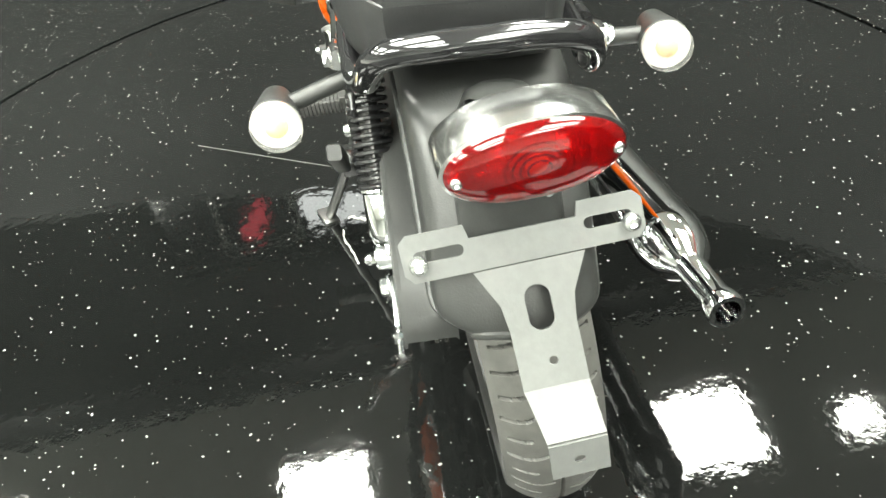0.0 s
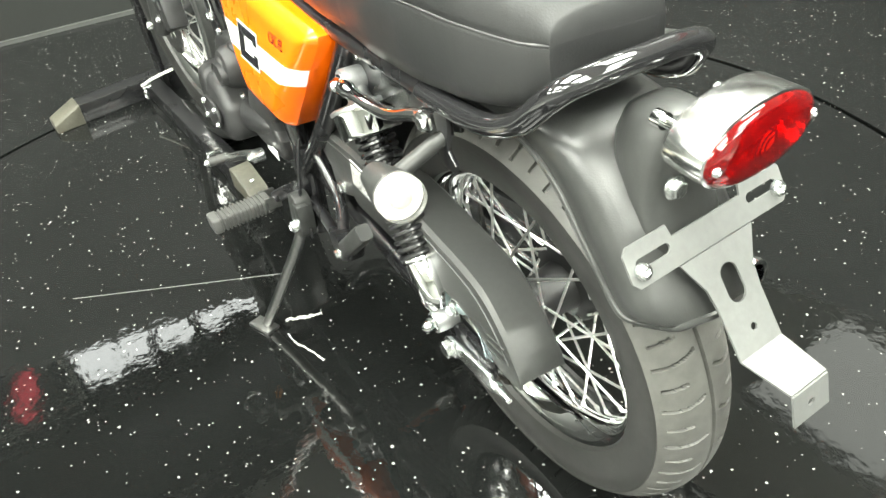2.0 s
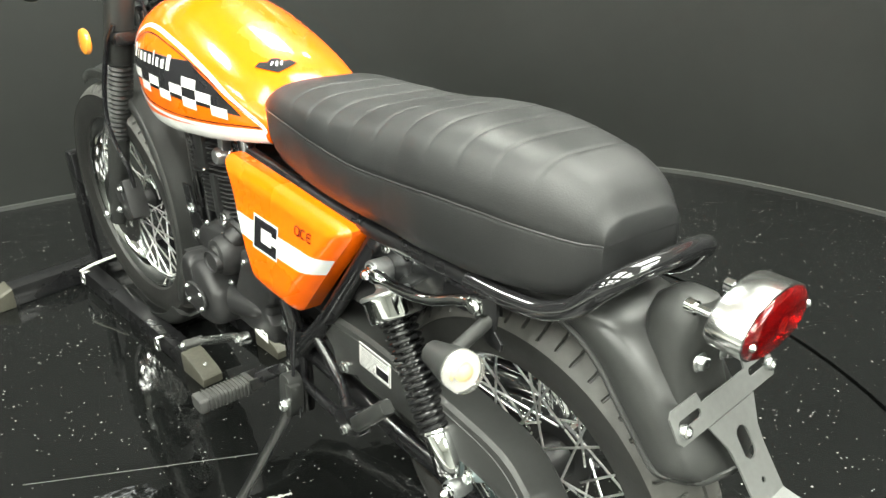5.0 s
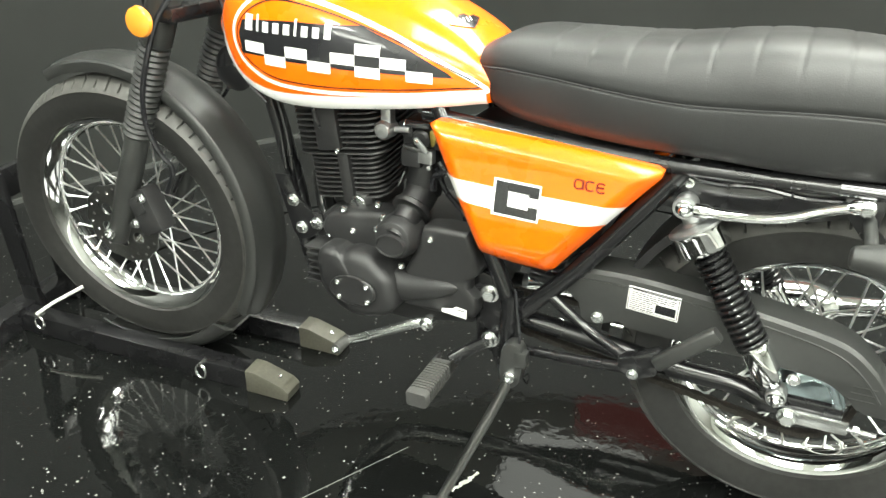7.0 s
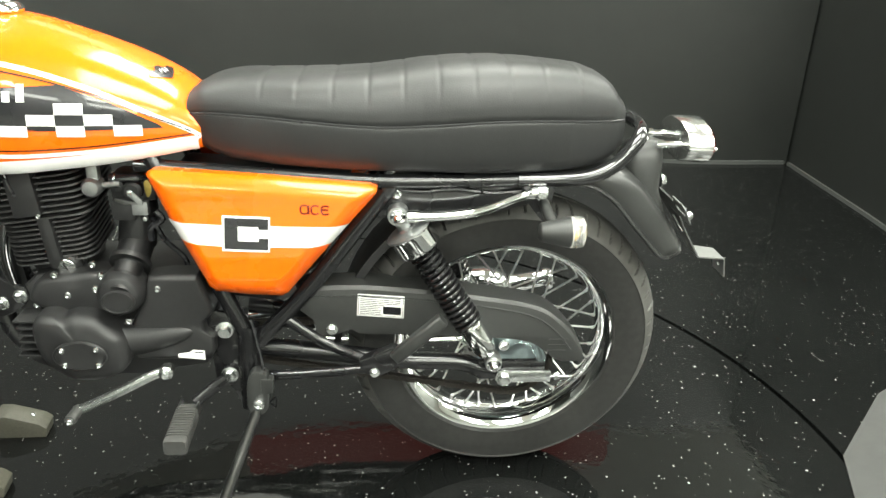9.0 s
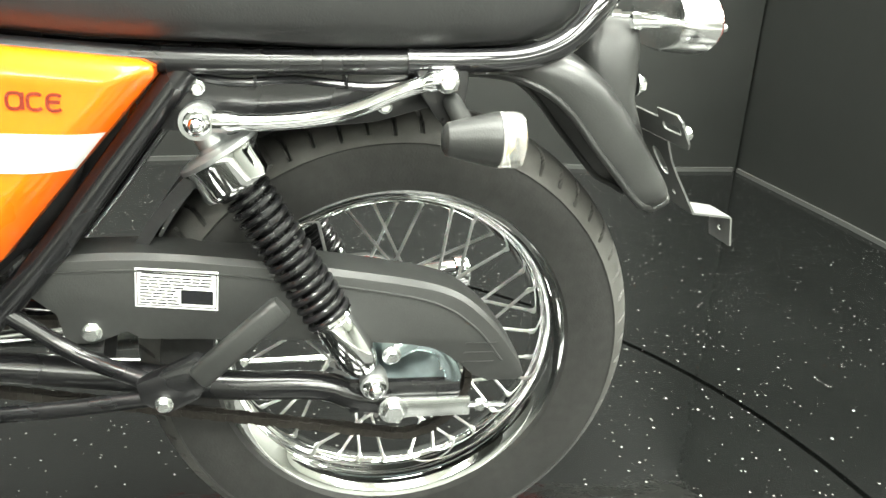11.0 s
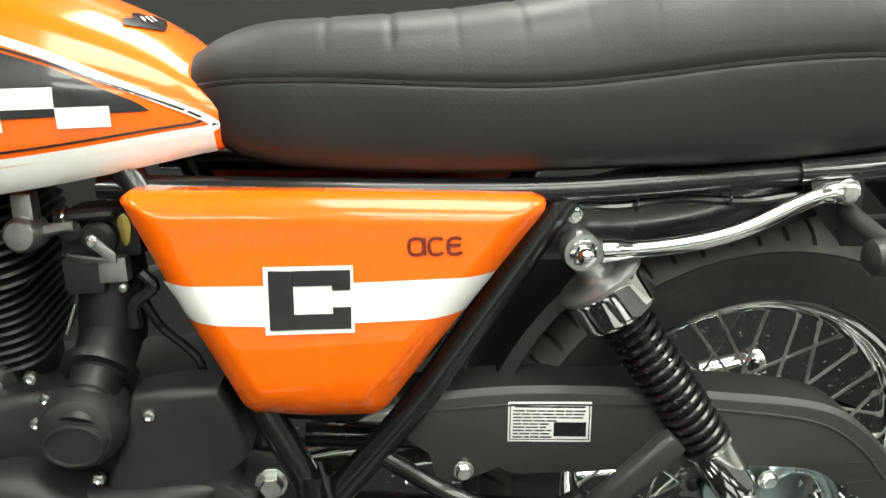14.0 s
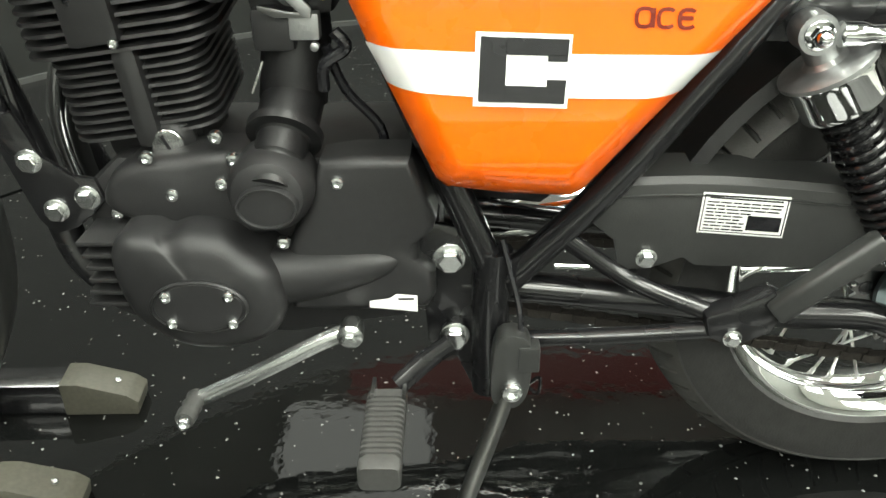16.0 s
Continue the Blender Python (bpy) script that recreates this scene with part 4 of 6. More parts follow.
def seat_mesh():
    bm = bmesh.new()
    rings = []
    N = 260
    for i in range(N + 1):
        x = -0.468 + 0.743 * i / N
        zt, zs, zb, w = soft_table(SEAT_TOP, x, 0.005), soft_table(SEAT_SEAM, x), soft_table(SEAT_BOT, x, 0.006), soft_table(SEAT_W, x, 0.006)
        zs = min(zs, zt - 0.004)
        lift = 0.005 * max(0.0, min(1.0, (x + 0.468) / 0.08, (0.27 - x) / 0.08))
        zb = min(zb, zs - 0.004)
        rib = max(math.exp(-((x - r) / 0.0034) ** 2) for r in RIBS)
        half = [(0.0, zb), (w * 0.5, zb), (w * 0.82, zb + 0.002), (w * 0.93, zb + 0.008)]
        for t in (0.2, 0.4, 0.6, 0.8, 0.93):
            half.append((w * (0.955 + 0.045 * math.sin(math.pi * min(t * 1.1, 1) * 0.6)), zb + 0.01 + (zs - zb - 0.01) * t))
        half.append((w * 0.992, zs - 0.002))
        half.append((w * 0.975, zs))
        half.append((w * 0.988, zs + 0.002))
        for k in range(1, 19):
            a = k / 18 * math.pi / 2
            y = w * 0.985 * math.cos(a) ** 0.53
            z = zs + 0.002 + (zt + lift - zs - 0.002) * math.sin(a) ** 0.85
            q = y / w
            fall = 1.0 if q < 0.9 else max(0.0, 1 - (q - 0.9) / 0.08)
            half.append((max(y, 0.0), z - 0.0015 * rib * fall))
        half[-1] = (0.0, half[-1][1])
        ring = [(y, z) for y, z in half] + [(-y, z) for y, z in half[-2:0:-1]]
        rings.append([bm.verts.new((x, y - 0.019 * max(0.0, min(1.0, x / 0.25 + 0.3)), z)) for y, z in ring])
    M = len(rings[0])
    for A, B in zip(rings, rings[1:]):
        for k in range(M):
            bm.faces.new((A[k], A[(k + 1) % M], B[(k + 1) % M], B[k]))
    bm.faces.new(rings[0])
    bm.faces.new(rings[-1][::-1])
    bmesh.ops.recalc_face_normals(bm, faces=bm.faces)
    return bm


seat = part("seat", seat_mesh(), LEATHER, bike, "long black vinyl seat with pleated top", 50)
xs = [-0.462 + 0.735 * k / 60 for k in range(61)]
edge = [(x, -soft_table(SEAT_W, x, 0.006) * 0.985, soft_table(SEAT_SEAM, x)) for x in xs]
part("piping", sweep(bmesh.new(), [(x, y - 0.019 * max(0.0, min(1.0, x / 0.25 + 0.3)), z) for x, y, z in edge + [(x, -y, z) for x, y, z in edge[::-1]]], 0.0024, 6), PIPING, seat)

# grab rail
rail_pts = [(0.09, -0.122, 0.664), (0.16, -0.122, 0.665), (0.215, -0.118, 0.67), (0.258, -0.111, 0.688), (0.29, -0.102, 0.72), (0.306, -0.086, 0.737), (0.314, -0.048, 0.745), (0.313, -0.007, 0.746)]
part("grab_rail", tube(rail_pts + [(x - 0.006, -0.014 - y, z) for x, y, z in rail_pts[-2::-1]], 0.013, 16, 8), mat("rail_black_chrome", (0.03, 0.03, 0.032), 0.1, metal=0.6, vary=0.1, coat=1.0), bike, "polished black grab rail looped behind the seat")

# tank
TANK_TOP = [(-0.985, 0.80), (-0.975, 0.85), (-0.95, 0.885), (-0.91, 0.91), (-0.86, 0.922), (-0.79, 0.926), (-0.735, 0.919), (-0.646, 0.891), (-0.573, 0.864), (-0.509, 0.834), (-0.47, 0.806), (-0.445, 0.78)]
TANK_BOT = [(-0.985, 0.775), (-0.96, 0.745), (-0.92, 0.712), (-0.88, 0.69), (-0.82, 0.675), (-0.75, 0.675), (-0.594, 0.69), (-0.50, 0.703), (-0.445, 0.712)]
TANK_W = [(-0.985, 0.06), (-0.97, 0.095), (-0.94, 0.125), (-0.89, 0.148), (-0.82, 0.160), (-0.72, 0.161), (-0.63, 0.152), (-0.55, 0.138), (-0.49, 0.122), (-0.445, 0.105)]


def tank_half(x, z):
    """Half width of the tank at a height."""
    zt, zb, w = soft_table(TANK_TOP, x), soft_table(TANK_BOT, x), soft_table(TANK_W, x)
    zm = zb + (zt - zb) * 0.36
    if z >= zm:
        q = min((z - zm) / (zt - zm), 1.0)
        return w * max(1 - q ** 2.4, 0) ** (1 / 1.9)
    q = min((zm - z) / (zm - zb), 1.0)
    return w * (0.86 + 0.14 * max(1 - q ** 2.2, 0) ** 0.5)


def tank_mesh():
    bm = bmesh.new()
    rings = []
    N = 90
    for i in range(N + 1):
        x = -0.985 + 0.54 * i / N
        zt, zb = soft_table(TANK_TOP, x), soft_table(TANK_BOT, x)
        zm = zb + (zt - zb) * 0.36
        half = [(0, zb), (tank_half(x, zb) * 0.6, zb), (tank_half(x, zb) * 0.93, zb + 0.0005)]
        for t in (0.03, 0.12, 0.3, 0.55, 0.8):
            z = zb + (zm - zb) * t + 0.002
            half.append((tank_half(x, z), z))
        for k in range(0, 15):
            a = k / 14 * math.pi / 2
            z = zm + (zt - zm) * math.sin(a)
            half.append((tank_half(x, z) if k < 14 else 0.0, z))
        ring = half + [(-y, z) for y, z in half[-2:0:-1]]
        rings.append([bm.verts.new((x, y, z)) for y, z in ring])
    M = len(rings[0])
    for A, B in zip(rings, rings[1:]):
        for k in range(M):
            bm.faces.new((A[k], A[(k + 1) % M], B[(k + 1) % M], B[k]))
    bm.faces.new(rings[0])
    bm.faces.new(rings[-1][::-1])
    bmesh.ops.recalc_face_normals(bm, faces=bm.faces)
    return bm


tank = part("fuel_tank", tank_mesh(), ORANGE, bike, "glossy orange fuel tank with white and black graphics", 50)


def tank_y(x, z):
    return -tank_half(x, z)


def tank_far(x, z):
    return tank_half(x, z)


DROP = smooth2([(-0.905, 0.80), (-0.885, 0.833), (-0.845, 0.858), (-0.79, 0.862), (-0.70, 0.845), (-0.60, 0.812), (-0.52, 0.775), (-0.455, 0.742), (-0.452, 0.733), (-0.49, 0.729), (-0.60, 0.717), (-0.72, 0.71), (-0.815, 0.714), (-0.87, 0.735), (-0.90, 0.765)], 8, True)
bm = bmesh.new()
ribbon_on(bm, DROP + DROP[:1], tank_y, 0.007, 0.0012)
part("outline_white", bm, WHITE, tank, "white pinstripe round the tank panel")
inner = [(x * 0.955 - 0.031, 0.777 + (z - 0.777) * 0.86) for x, z in DROP]
bm = bmesh.new()
ribbon_on(bm, inner + inner[:1], tank_y, 0.0022, 0.0012)
part("outline_black", bm, INK, tank, "thin dark pinstripe inside the tank panel")


def right_edge(z):
    xs = [p[0] for p, q in zip(DROP, DROP[1:] + DROP[:1]) if (p[1] - z) * (q[1] - z) <= 0]
    return max(xs) if xs else -0.5


BAND = [(-0.885, 0.757), (-0.892, 0.79), (-0.883, 0.815), (-0.75, 0.822), (-0.655, 0.823), (-0.575, 0.793), (-0.51, 0.760), (-0.50, 0.752), (-0.7, 0.752)]
bm = bmesh.new()
sheet_on(bm, BAND, tank_y, 24, 40, lift=0.0012)
part("black_panel", bm, INK, tank, "black panel on the tank side")
cw, ch = 0.043, 0.0178
for row, cols in ((0, (5,)), (1, (0, 2, 4, 6)), (2, (1, 3, 5, 7))):
    for c in cols:
        x0 = -0.876 + c * cw
        z1 = 0.7985 - row * ch - c * 0.0005
        bm = bmesh.new()
        quad_on(bm, [(x0, z1 - ch), (x0 + cw, z1 - ch - 0.001), (x0 + cw, z1 - 0.001), (x0, z1)], tank_y, 4, 6, lift=0.0022)
        part("checker", bm, WHITE, tank)
# plain bars where the maker's name stands
x0 = -0.874
for w, h in ((0.016, 0.026), (0.0045, 0.027), (0.012, 0.0165), (0.012, 0.0165), (0.012, 0.0165), (0.0045, 0.027), (0.012, 0.0165), (0.012, 0.0165), (0.012, 0.027)):
    bm = bmesh.new()
    quad_on(bm, [(x0, 0.7985), (x0 + w, 0.7983), (x0 + w, 0.7985 + h), (x0, 0.7985 + h)], tank_y, 4, 3, lift=0.0022)
    part("bar", bm, WHITE, tank)
    x0 += w + 0.0092
LOW = smooth2([(-0.955, 0.835), (-0.94, 0.78), (-0.90, 0.722), (-0.83, 0.70), (-0.72, 0.703), (-0.594, 0.714), (-0.45, 0.731)], 10)
for f, nm in ((tank_y, "white_band"), (tank_far, "far_white_band")):
    s = 1 if f is tank_y else -1
    bm = bmesh.new()
    prev = None
    for x, z in LOW:
        zb = soft_table(TANK_BOT, x) + 0.0008
        col = []
        for k in range(7):
            zz = z + (zb - z) * k / 6
            xx = x if z < 0.75 else x - 0.012 * k / 6
            col.append(bm.verts.new((xx, f(xx, max(zz, soft_table(TANK_BOT, xx))) - s * 0.001, zz)))
        if prev:
            for k in range(6):
                bm.faces.new((prev[k], col[k], col[k + 1], prev[k + 1]))
        prev = col
    part(nm, bm, WHITE, tank, "white painted band along the tank foot")
bm = bmesh.new()
lathe(bm, [(0.042, 0), (0.044, 0.004), (0.04, 0.012), (0.034, 0.016), (0, 0.018)], 36, Matrix.Translation((-0.79, 0.0, 0.921)))
block(bm, (-0.79, 0, 0.941), (0.05, 0.012, 0.008), 0.002)
part("fuel_cap", bm, CHROME, tank, "chrome fuel cap")


def tank_up(x, y):
    """Point on the tank's upper side, found from x and y."""
    lo, hi = soft_table(TANK_BOT, x) + (soft_table(TANK_TOP, x) - soft_table(TANK_BOT, x)) * 0.36, soft_table(TANK_TOP, x)
    for _ in range(30):
        mid = (lo + hi) / 2
        if tank_half(x, mid) > abs(y):
            lo = mid
        else:
            hi = mid
    return lo


emblem_dir, emblem_mid = Vector((0.3, 0.954)), Vector((-0.512, -0.046))
emblem_up = Vector((-0.954, 0.3))
for spread, mt, up in (
        (((-0.024, 0.003), (-0.018, 0.008), (-0.009, 0.006), (-0.004, 0.011), (0.004, 0.011), (0.009, 0.006), (0.018, 0.008), (0.024, 0.003), (0.012, -0.006), (0.0, -0.012), (-0.012, -0.006)), INK, 0.0022),
        (((-0.007, -0.001), (-0.0045, 0.004), (-0.002, 0.004), (-0.0045, -0.001)), WHITE, 0.0036),
        (((-0.0015, -0.003), (0.0005, 0.004), (0.003, 0.004), (0.001, -0.003)), WHITE, 0.0036),
        (((0.004, -0.002), (0.006, 0.004), (0.0085, 0.004), (0.0065, -0.002)), WHITE, 0.0036)):
    bm = bmesh.new()
    on_top = [emblem_mid + emblem_dir * u * 1.5 + emblem_up * v * 1.3 for u, v in spread]
    hub = sum(on_top, Vector((0, 0))) / len(on_top)
    prev = None
    for f in (0.02, 0.25, 0.5, 0.75, 1.0):
        ring = []
        for q in on_top:
            g = hub + (q - hub) * f
            ring.append(bm.verts.new((g.x, g.y, tank_up(g.x, g.y) + up)))
        if prev:
            for k in range(len(ring)):
                bm.faces.new((prev[k], prev[(k + 1) % len(ring)], ring[(k + 1) % len(ring)], ring[k]))
        prev = ring
    bmesh.ops.recalc_face_normals(bm, faces=bm.faces)
    part("emblem", bm, mt, tank)

# side covers
COVER = [(-0.516, 0.678), (-0.505, 0.685), (-0.33, 0.674), (-0.166, 0.661), (-0.155, 0.655), (-0.157, 0.645), (-0.232, 0.553), (-0.304, 0.462), (-0.315, 0.456), (-0.37, 0.459), (-0.422, 0.466), (-0.431, 0.474), (-0.474, 0.572)]


def cover_depth(x, z):
    d = 1.0
    n = len(COVER)
    for k in range(n):
        (xa, za), (xb, zb) = COVER[k], COVER[(k + 1) % n]
        ex, ez = xb - xa, zb - za
        t = max(0, min(1, ((x - xa) * ex + (z - za) * ez) / (ex * ex + ez * ez)))
        d = min(d, math.hypot(x - xa - t * ex, z - za - t * ez))
    q = min(d / 0.028, 1.0)
    belly = 0.009 * max(0.0, min(1.0, (0.63 - z) / 0.09)) * max(0.0, min(1.0, (z - 0.45) / 0.05))
    return 0.14 + 0.021 * (q * (2 - q)) ** 0.8 + belly * q


def cover_y(x, z):
    return -cover_depth(x, z)


def cover_fit(bm):
    """Stretches cover and markings to the cover's true length."""
    for v in bm.verts:
        v.co.x = -0.151 + (v.co.x + 0.155) * 1.06
    return bm


def cover_mesh():
    bm = bmesh.new()
    sheet_on(bm, COVER, cover_y, 48, 56)
    top = [bm.verts.new((x, -0.1402, z)) for x, z in COVER]
    low = [bm.verts.new((x, -0.108, z)) for x, z in COVER]
    for k in range(len(COVER)):
        j = (k + 1) % len(COVER)
        bm.faces.new((top[k], low[k], low[j], top[j]))
    bm.faces.new(low)
    bmesh.ops.recalc_face_normals(bm, faces=bm.faces)
    return cover_fit(bm)


cover = part("side_cover", cover_mesh(), ORANGE, bike, "orange side cover with white stripe and square black letter-shaped logo", 60)
bm = bmesh.new()
for c in ([(-0.4705, 0.5655), (-0.40, 0.5595), (-0.40, 0.5965), (-0.4865, 0.601)], [(-0.40, 0.5595), (-0.30, 0.5575), (-0.30, 0.594), (-0.40, 0.5965)], [(-0.30, 0.5575), (-0.2285, 0.557), (-0.2005, 0.5925), (-0.30, 0.594)]):
    quad_on(bm, c, cover_y, 8, 24, lift=0.0009)
stripe = part("stripe", cover_fit(bm), WHITE, cover, "white stripe across the side cover")
bm = bmesh.new()
quad_on(bm, [(-0.4005, 0.552), (-0.3255, 0.5495), (-0.3235, 0.6105), (-0.3985, 0.6135)], cover_y, 6, 8, lift=0.0016)
part("logo_ground", cover_fit(bm), WHITE, cover, "white square behind the logo")
bm = bmesh.new()
for poly in ([(-0.3965, 0.556), (-0.3755, 0.5552), (-0.374, 0.6085), (-0.3945, 0.6098)], [(-0.3755, 0.5948), (-0.3265, 0.593), (-0.326, 0.6068), (-0.3745, 0.6088)], [(-0.376, 0.5555), (-0.328, 0.5535), (-0.3275, 0.5675), (-0.3755, 0.5695)],
             [(-0.342, 0.589), (-0.3268, 0.5885), (-0.3265, 0.594), (-0.342, 0.5945)], [(-0.3425, 0.5675), (-0.3275, 0.567), (-0.327, 0.5735), (-0.3425, 0.574)]):
    quad_on(bm, poly, cover_y, 4, 6, lift=0.0024)
part("logo", cover_fit(bm), INK, cover, "black open square logo")
for k, x in enumerate((-0.2695, -0.2525, -0.2365)):
    bm = bmesh.new()
    pts = []
    for j in range(0, 25):
        a = radians(40 + 280 * j / 24) if k else radians(360 * j / 24)
        c, s = math.cos(a), math.sin(a)
        pts.append((x + 0.0062 * math.copysign(abs(c) ** 0.7, c), 0.6235 - k * 0.0007 + 0.0072 * math.copysign(abs(s) ** 0.7, s)))
    ribbon_on(bm, pts, cover_y, 0.0031, 0.0014)
    if k != 1:
        ribbon_on(bm, [(x - 0.005, 0.6228), (x + 0.0045, 0.6226)] if k else [(x + 0.0065, 0.631), (x + 0.0066, 0.6155)], cover_y, 0.0034, 0.0014)
    part("mark", cover_fit(bm), DARKRED, cover)
bm = cover_mesh()
for v in bm.verts:
    v.co.y = -v.co.y
bmesh.ops.reverse_faces(bm, faces=bm.faces)
part("far_side_cover", bm, ORANGE, bike, "orange side cover", 60)


# ---- rear fender, lamp, plate bracket ----
FENDER = smooth_path([(-0.12, 0, 0.63), (-0.02, 0, 0.652), (0.1, 0, 0.668), (0.2, 0, 0.676), (0.27, 0, 0.671), (0.32, 0, 0.645), (0.365, 0, 0.592), (0.405, 0, 0.533), (0.42, 0, 0.505)], 8)


def fender_mesh(path, w0, w1, skirt, y0=0.0):
    """An arched mudguard swept along a path in the middle plane, with a rolled bead along its edge."""
    bm = bmesh.new()
    bead = []
    prev = None
    n = len(path)
    for i, p in enumerate(path):
        t = (path[min(i + 1, n - 1)] - path[max(i - 1, 0)]).normalized()
        nrm = Vector((-t.z, 0, t.x))
        if nrm.z < 0 and abs(t.x) > 0.5:
            nrm = -nrm
        f = i / (n - 1)
        w, sk = w0 + (w1 - w0) * f, soft_table(skirt, f, 0.03)
        if f > 0.86:
            w *= math.sqrt(1 - 0.62 * ((f - 0.86) / 0.14) ** 2)
        prof = [(-w, -sk - 0.006), (-w * 1.0, -sk * 0.6), (-w * 0.93, -sk * 0.25), (-w * 0.78, -sk * 0.08), (-w * 0.5, 0.002), (-w * 0.25, 0.006), (0, 0.007), (w * 0.25, 0.006), (w * 0.5, 0.002), (w * 0.78, -sk * 0.08), (w * 0.93, -sk * 0.25), (w, -sk * 0.6), (w, -sk - 0.006)]
        prof = prof + [(y * 0.975, h - 0.003) for y, h in prof[::-1]]
        row = [bm.verts.new(p + nrm * h + Vector((0, y + y0, 0))) for y, h in prof]
        bead.append([row[0].co.copy(), row[12].co.copy()])
        if prev:
            m = len(row)
            for k in range(m):
                bm.faces.new((prev[k], prev[(k + 1) % m], row[(k + 1) % m], row[k]))
        else:
            bm.faces.new(row)
        prev = row
    bm.faces.new(prev[::-1])
    bmesh.ops.recalc_face_normals(bm, faces=bm.faces)
    start = int(n * 0.3)
    tip = [v.co.copy() for v in prev[1:12]]
    sweep(bm, [b[0] for b in bead[start:]] + tip + [b[1] for b in bead[:start - 1:-1]], 0.0042, 8)
    return bm


fender = part("rear_fender", fender_mesh(FENDER, 0.087, 0.076, [(0, 0.014), (0.25, 0.013), (0.375, 0.02), (0.5, 0.045), (0.7, 0.054), (0.9, 0.04), (1, 0.018)]), SATIN, bike, "satin dark grey plastic rear mudguard", 45)

# moulded lamp holder on the fender
bm = bmesh.new()
rings = []
for x0, x1, z, w in ((0.326, 0.356, 0.712, 0.013), (0.312, 0.367, 0.708, 0.024), (0.3, 0.371, 0.698, 0.032), (0.294, 0.373, 0.677, 0.04), (0.298, 0.372, 0.65, 0.045), (0.312, 0.37, 0.62, 0.048), (0.332, 0.378, 0.595, 0.048), (0.352, 0.387, 0.57, 0.045)):
    ring = []
    for k in range(28):
        a = k * 2 * math.pi / 28
        c, d = math.cos(a), math.sin(a)
        ring.append(bm.verts.new(((x0 + x1) / 2 + (x1 - x0) / 2 * math.copysign(abs(c) ** 0.6, c), w * math.copysign(abs(d) ** 0.75, d), z)))
    rings.append(ring)
for A, B in zip(rings, rings[1:]):
    for k in range(28):
        bm.faces.new((A[k], A[(k + 1) % 28], B[(k + 1) % 28], B[k]))
bm.faces.new(rings[0])
bm.faces.new(rings[-1][::-1])
bmesh.ops.recalc_face_normals(bm, faces=bm.faces)
holder = part("lamp_holder", bm, SATIN, bike, "moulded dark grey lamp holder")
for y in (-0.019, 0.03):
    bolt(holder, (0.371, y, 0.636), 0.0095, 0, AXES["x"])
    bm = bmesh.new()
    lathe(bm, [(0.006, 0), (0.006, 0.05), (0.009, 0.05), (0.009, 0.062), (0.0, 0.064)], 12, Matrix.Translation((0.415, y * 1.5, 0.708 + y * 0.09)) @ Matrix.Rotation(radians(-90), 4, "Y"))
    part("stud", bm, CHROME, holder, "chrome mounting stud")

LM = Matrix.Translation((0.439, 0.007, 0.709)) @ Matrix.Rotation(radians(6), 4, "Z") @ Matrix.Rotation(radians(94), 4, "Y") @ Matrix.Rotation(radians(5), 4, "Z")


def eye_outline(half_w, half_h, n=48):
    """Pointed-oval outline."""
    pts = []
    for k in range(n):
        a = k * 2 * math.pi / n
        c, s = math.cos(a), math.sin(a)
        pts.append((half_h * math.copysign(abs(s) ** 1.02, s), half_w * math.copysign(abs(c) ** 0.9, c)))
    return pts


def eye_loft(layers, m, cap0=True, cap1=True):
    bm = bmesh.new()
    rings = [[bm.verts.new(m @ Vector((u, v, d))) for u, v in eye_outline(w, h)] for w, h, d in layers]
    for A, B in zip(rings, rings[1:]):
        for k in range(len(A)):
            bm.faces.new((A[k], A[(k + 1) % len(A)], B[(k + 1) % len(B)], B[k]))
    if cap0:
        bm.faces.new(rings[0][::-1])
    if cap1:
        bm.faces.new(rings[-1])
    bmesh.ops.recalc_face_normals(bm, faces=bm.faces)
    return bm


lamp = part("tail_lamp", eye_loft([(0.05, 0.022, -0.046), (0.069, 0.0345, -0.045), (0.072, 0.037, -0.041), (0.0732, 0.038, -0.012), (0.0735, 0.038, -0.004), (0.0735, 0.038, 0.0), (0.0705, 0.036, 0.001), (0.055, 0.027, -0.02)], LM), LAMPCHROME, bike, "chrome cat-eye tail lamp with red lens", 50)
part("lens", eye_loft([(0.0705, 0.036, 0.0005), (0.0695, 0.0355, 0.004), (0.062, 0.031, 0.0085), (0.05, 0.023, 0.012), (0.028, 0.013, 0.014), (0.01, 0.005, 0.0145)], LM), REDLENS, lamp, "glossy red ribbed lens", 50)
bm = bmesh.new()
lathe(bm, [(0.02, -0.012), (0.019, -0.006), (0.012, 0.0), (0, 0.002)], 24, LM)
part("bulb", bm, AMBER, lamp)
for s in (-1, 1):
    bm = bmesh.new()
    lathe(bm, [(0.004, -0.014), (0.005, -0.006), (0.003, -0.002), (0, -0.002)], 12, LM @ Matrix.Translation((0.004, s * 0.038, 0)))
    part("bulb", bm, CHROME, lamp)
for r in (0.008, 0.013, 0.018, 0.023):
    bm = bmesh.new()
    ring_pts = [LM @ Vector((r * math.sin(a), r * 1.15 * math.cos(a), 0.0135 - r * 0.12)) for a in [k * 2 * math.pi / 32 for k in range(32)]]
    sweep(bm, ring_pts, 0.0011, 6, True)
    part("lens_ring", bm, REDLENS, lamp)
for s in (-1, 1):
    bolt(lamp, LM @ Vector((0, s * 0.062, 0.0065)), 0.0048, 1, AXES["x"])


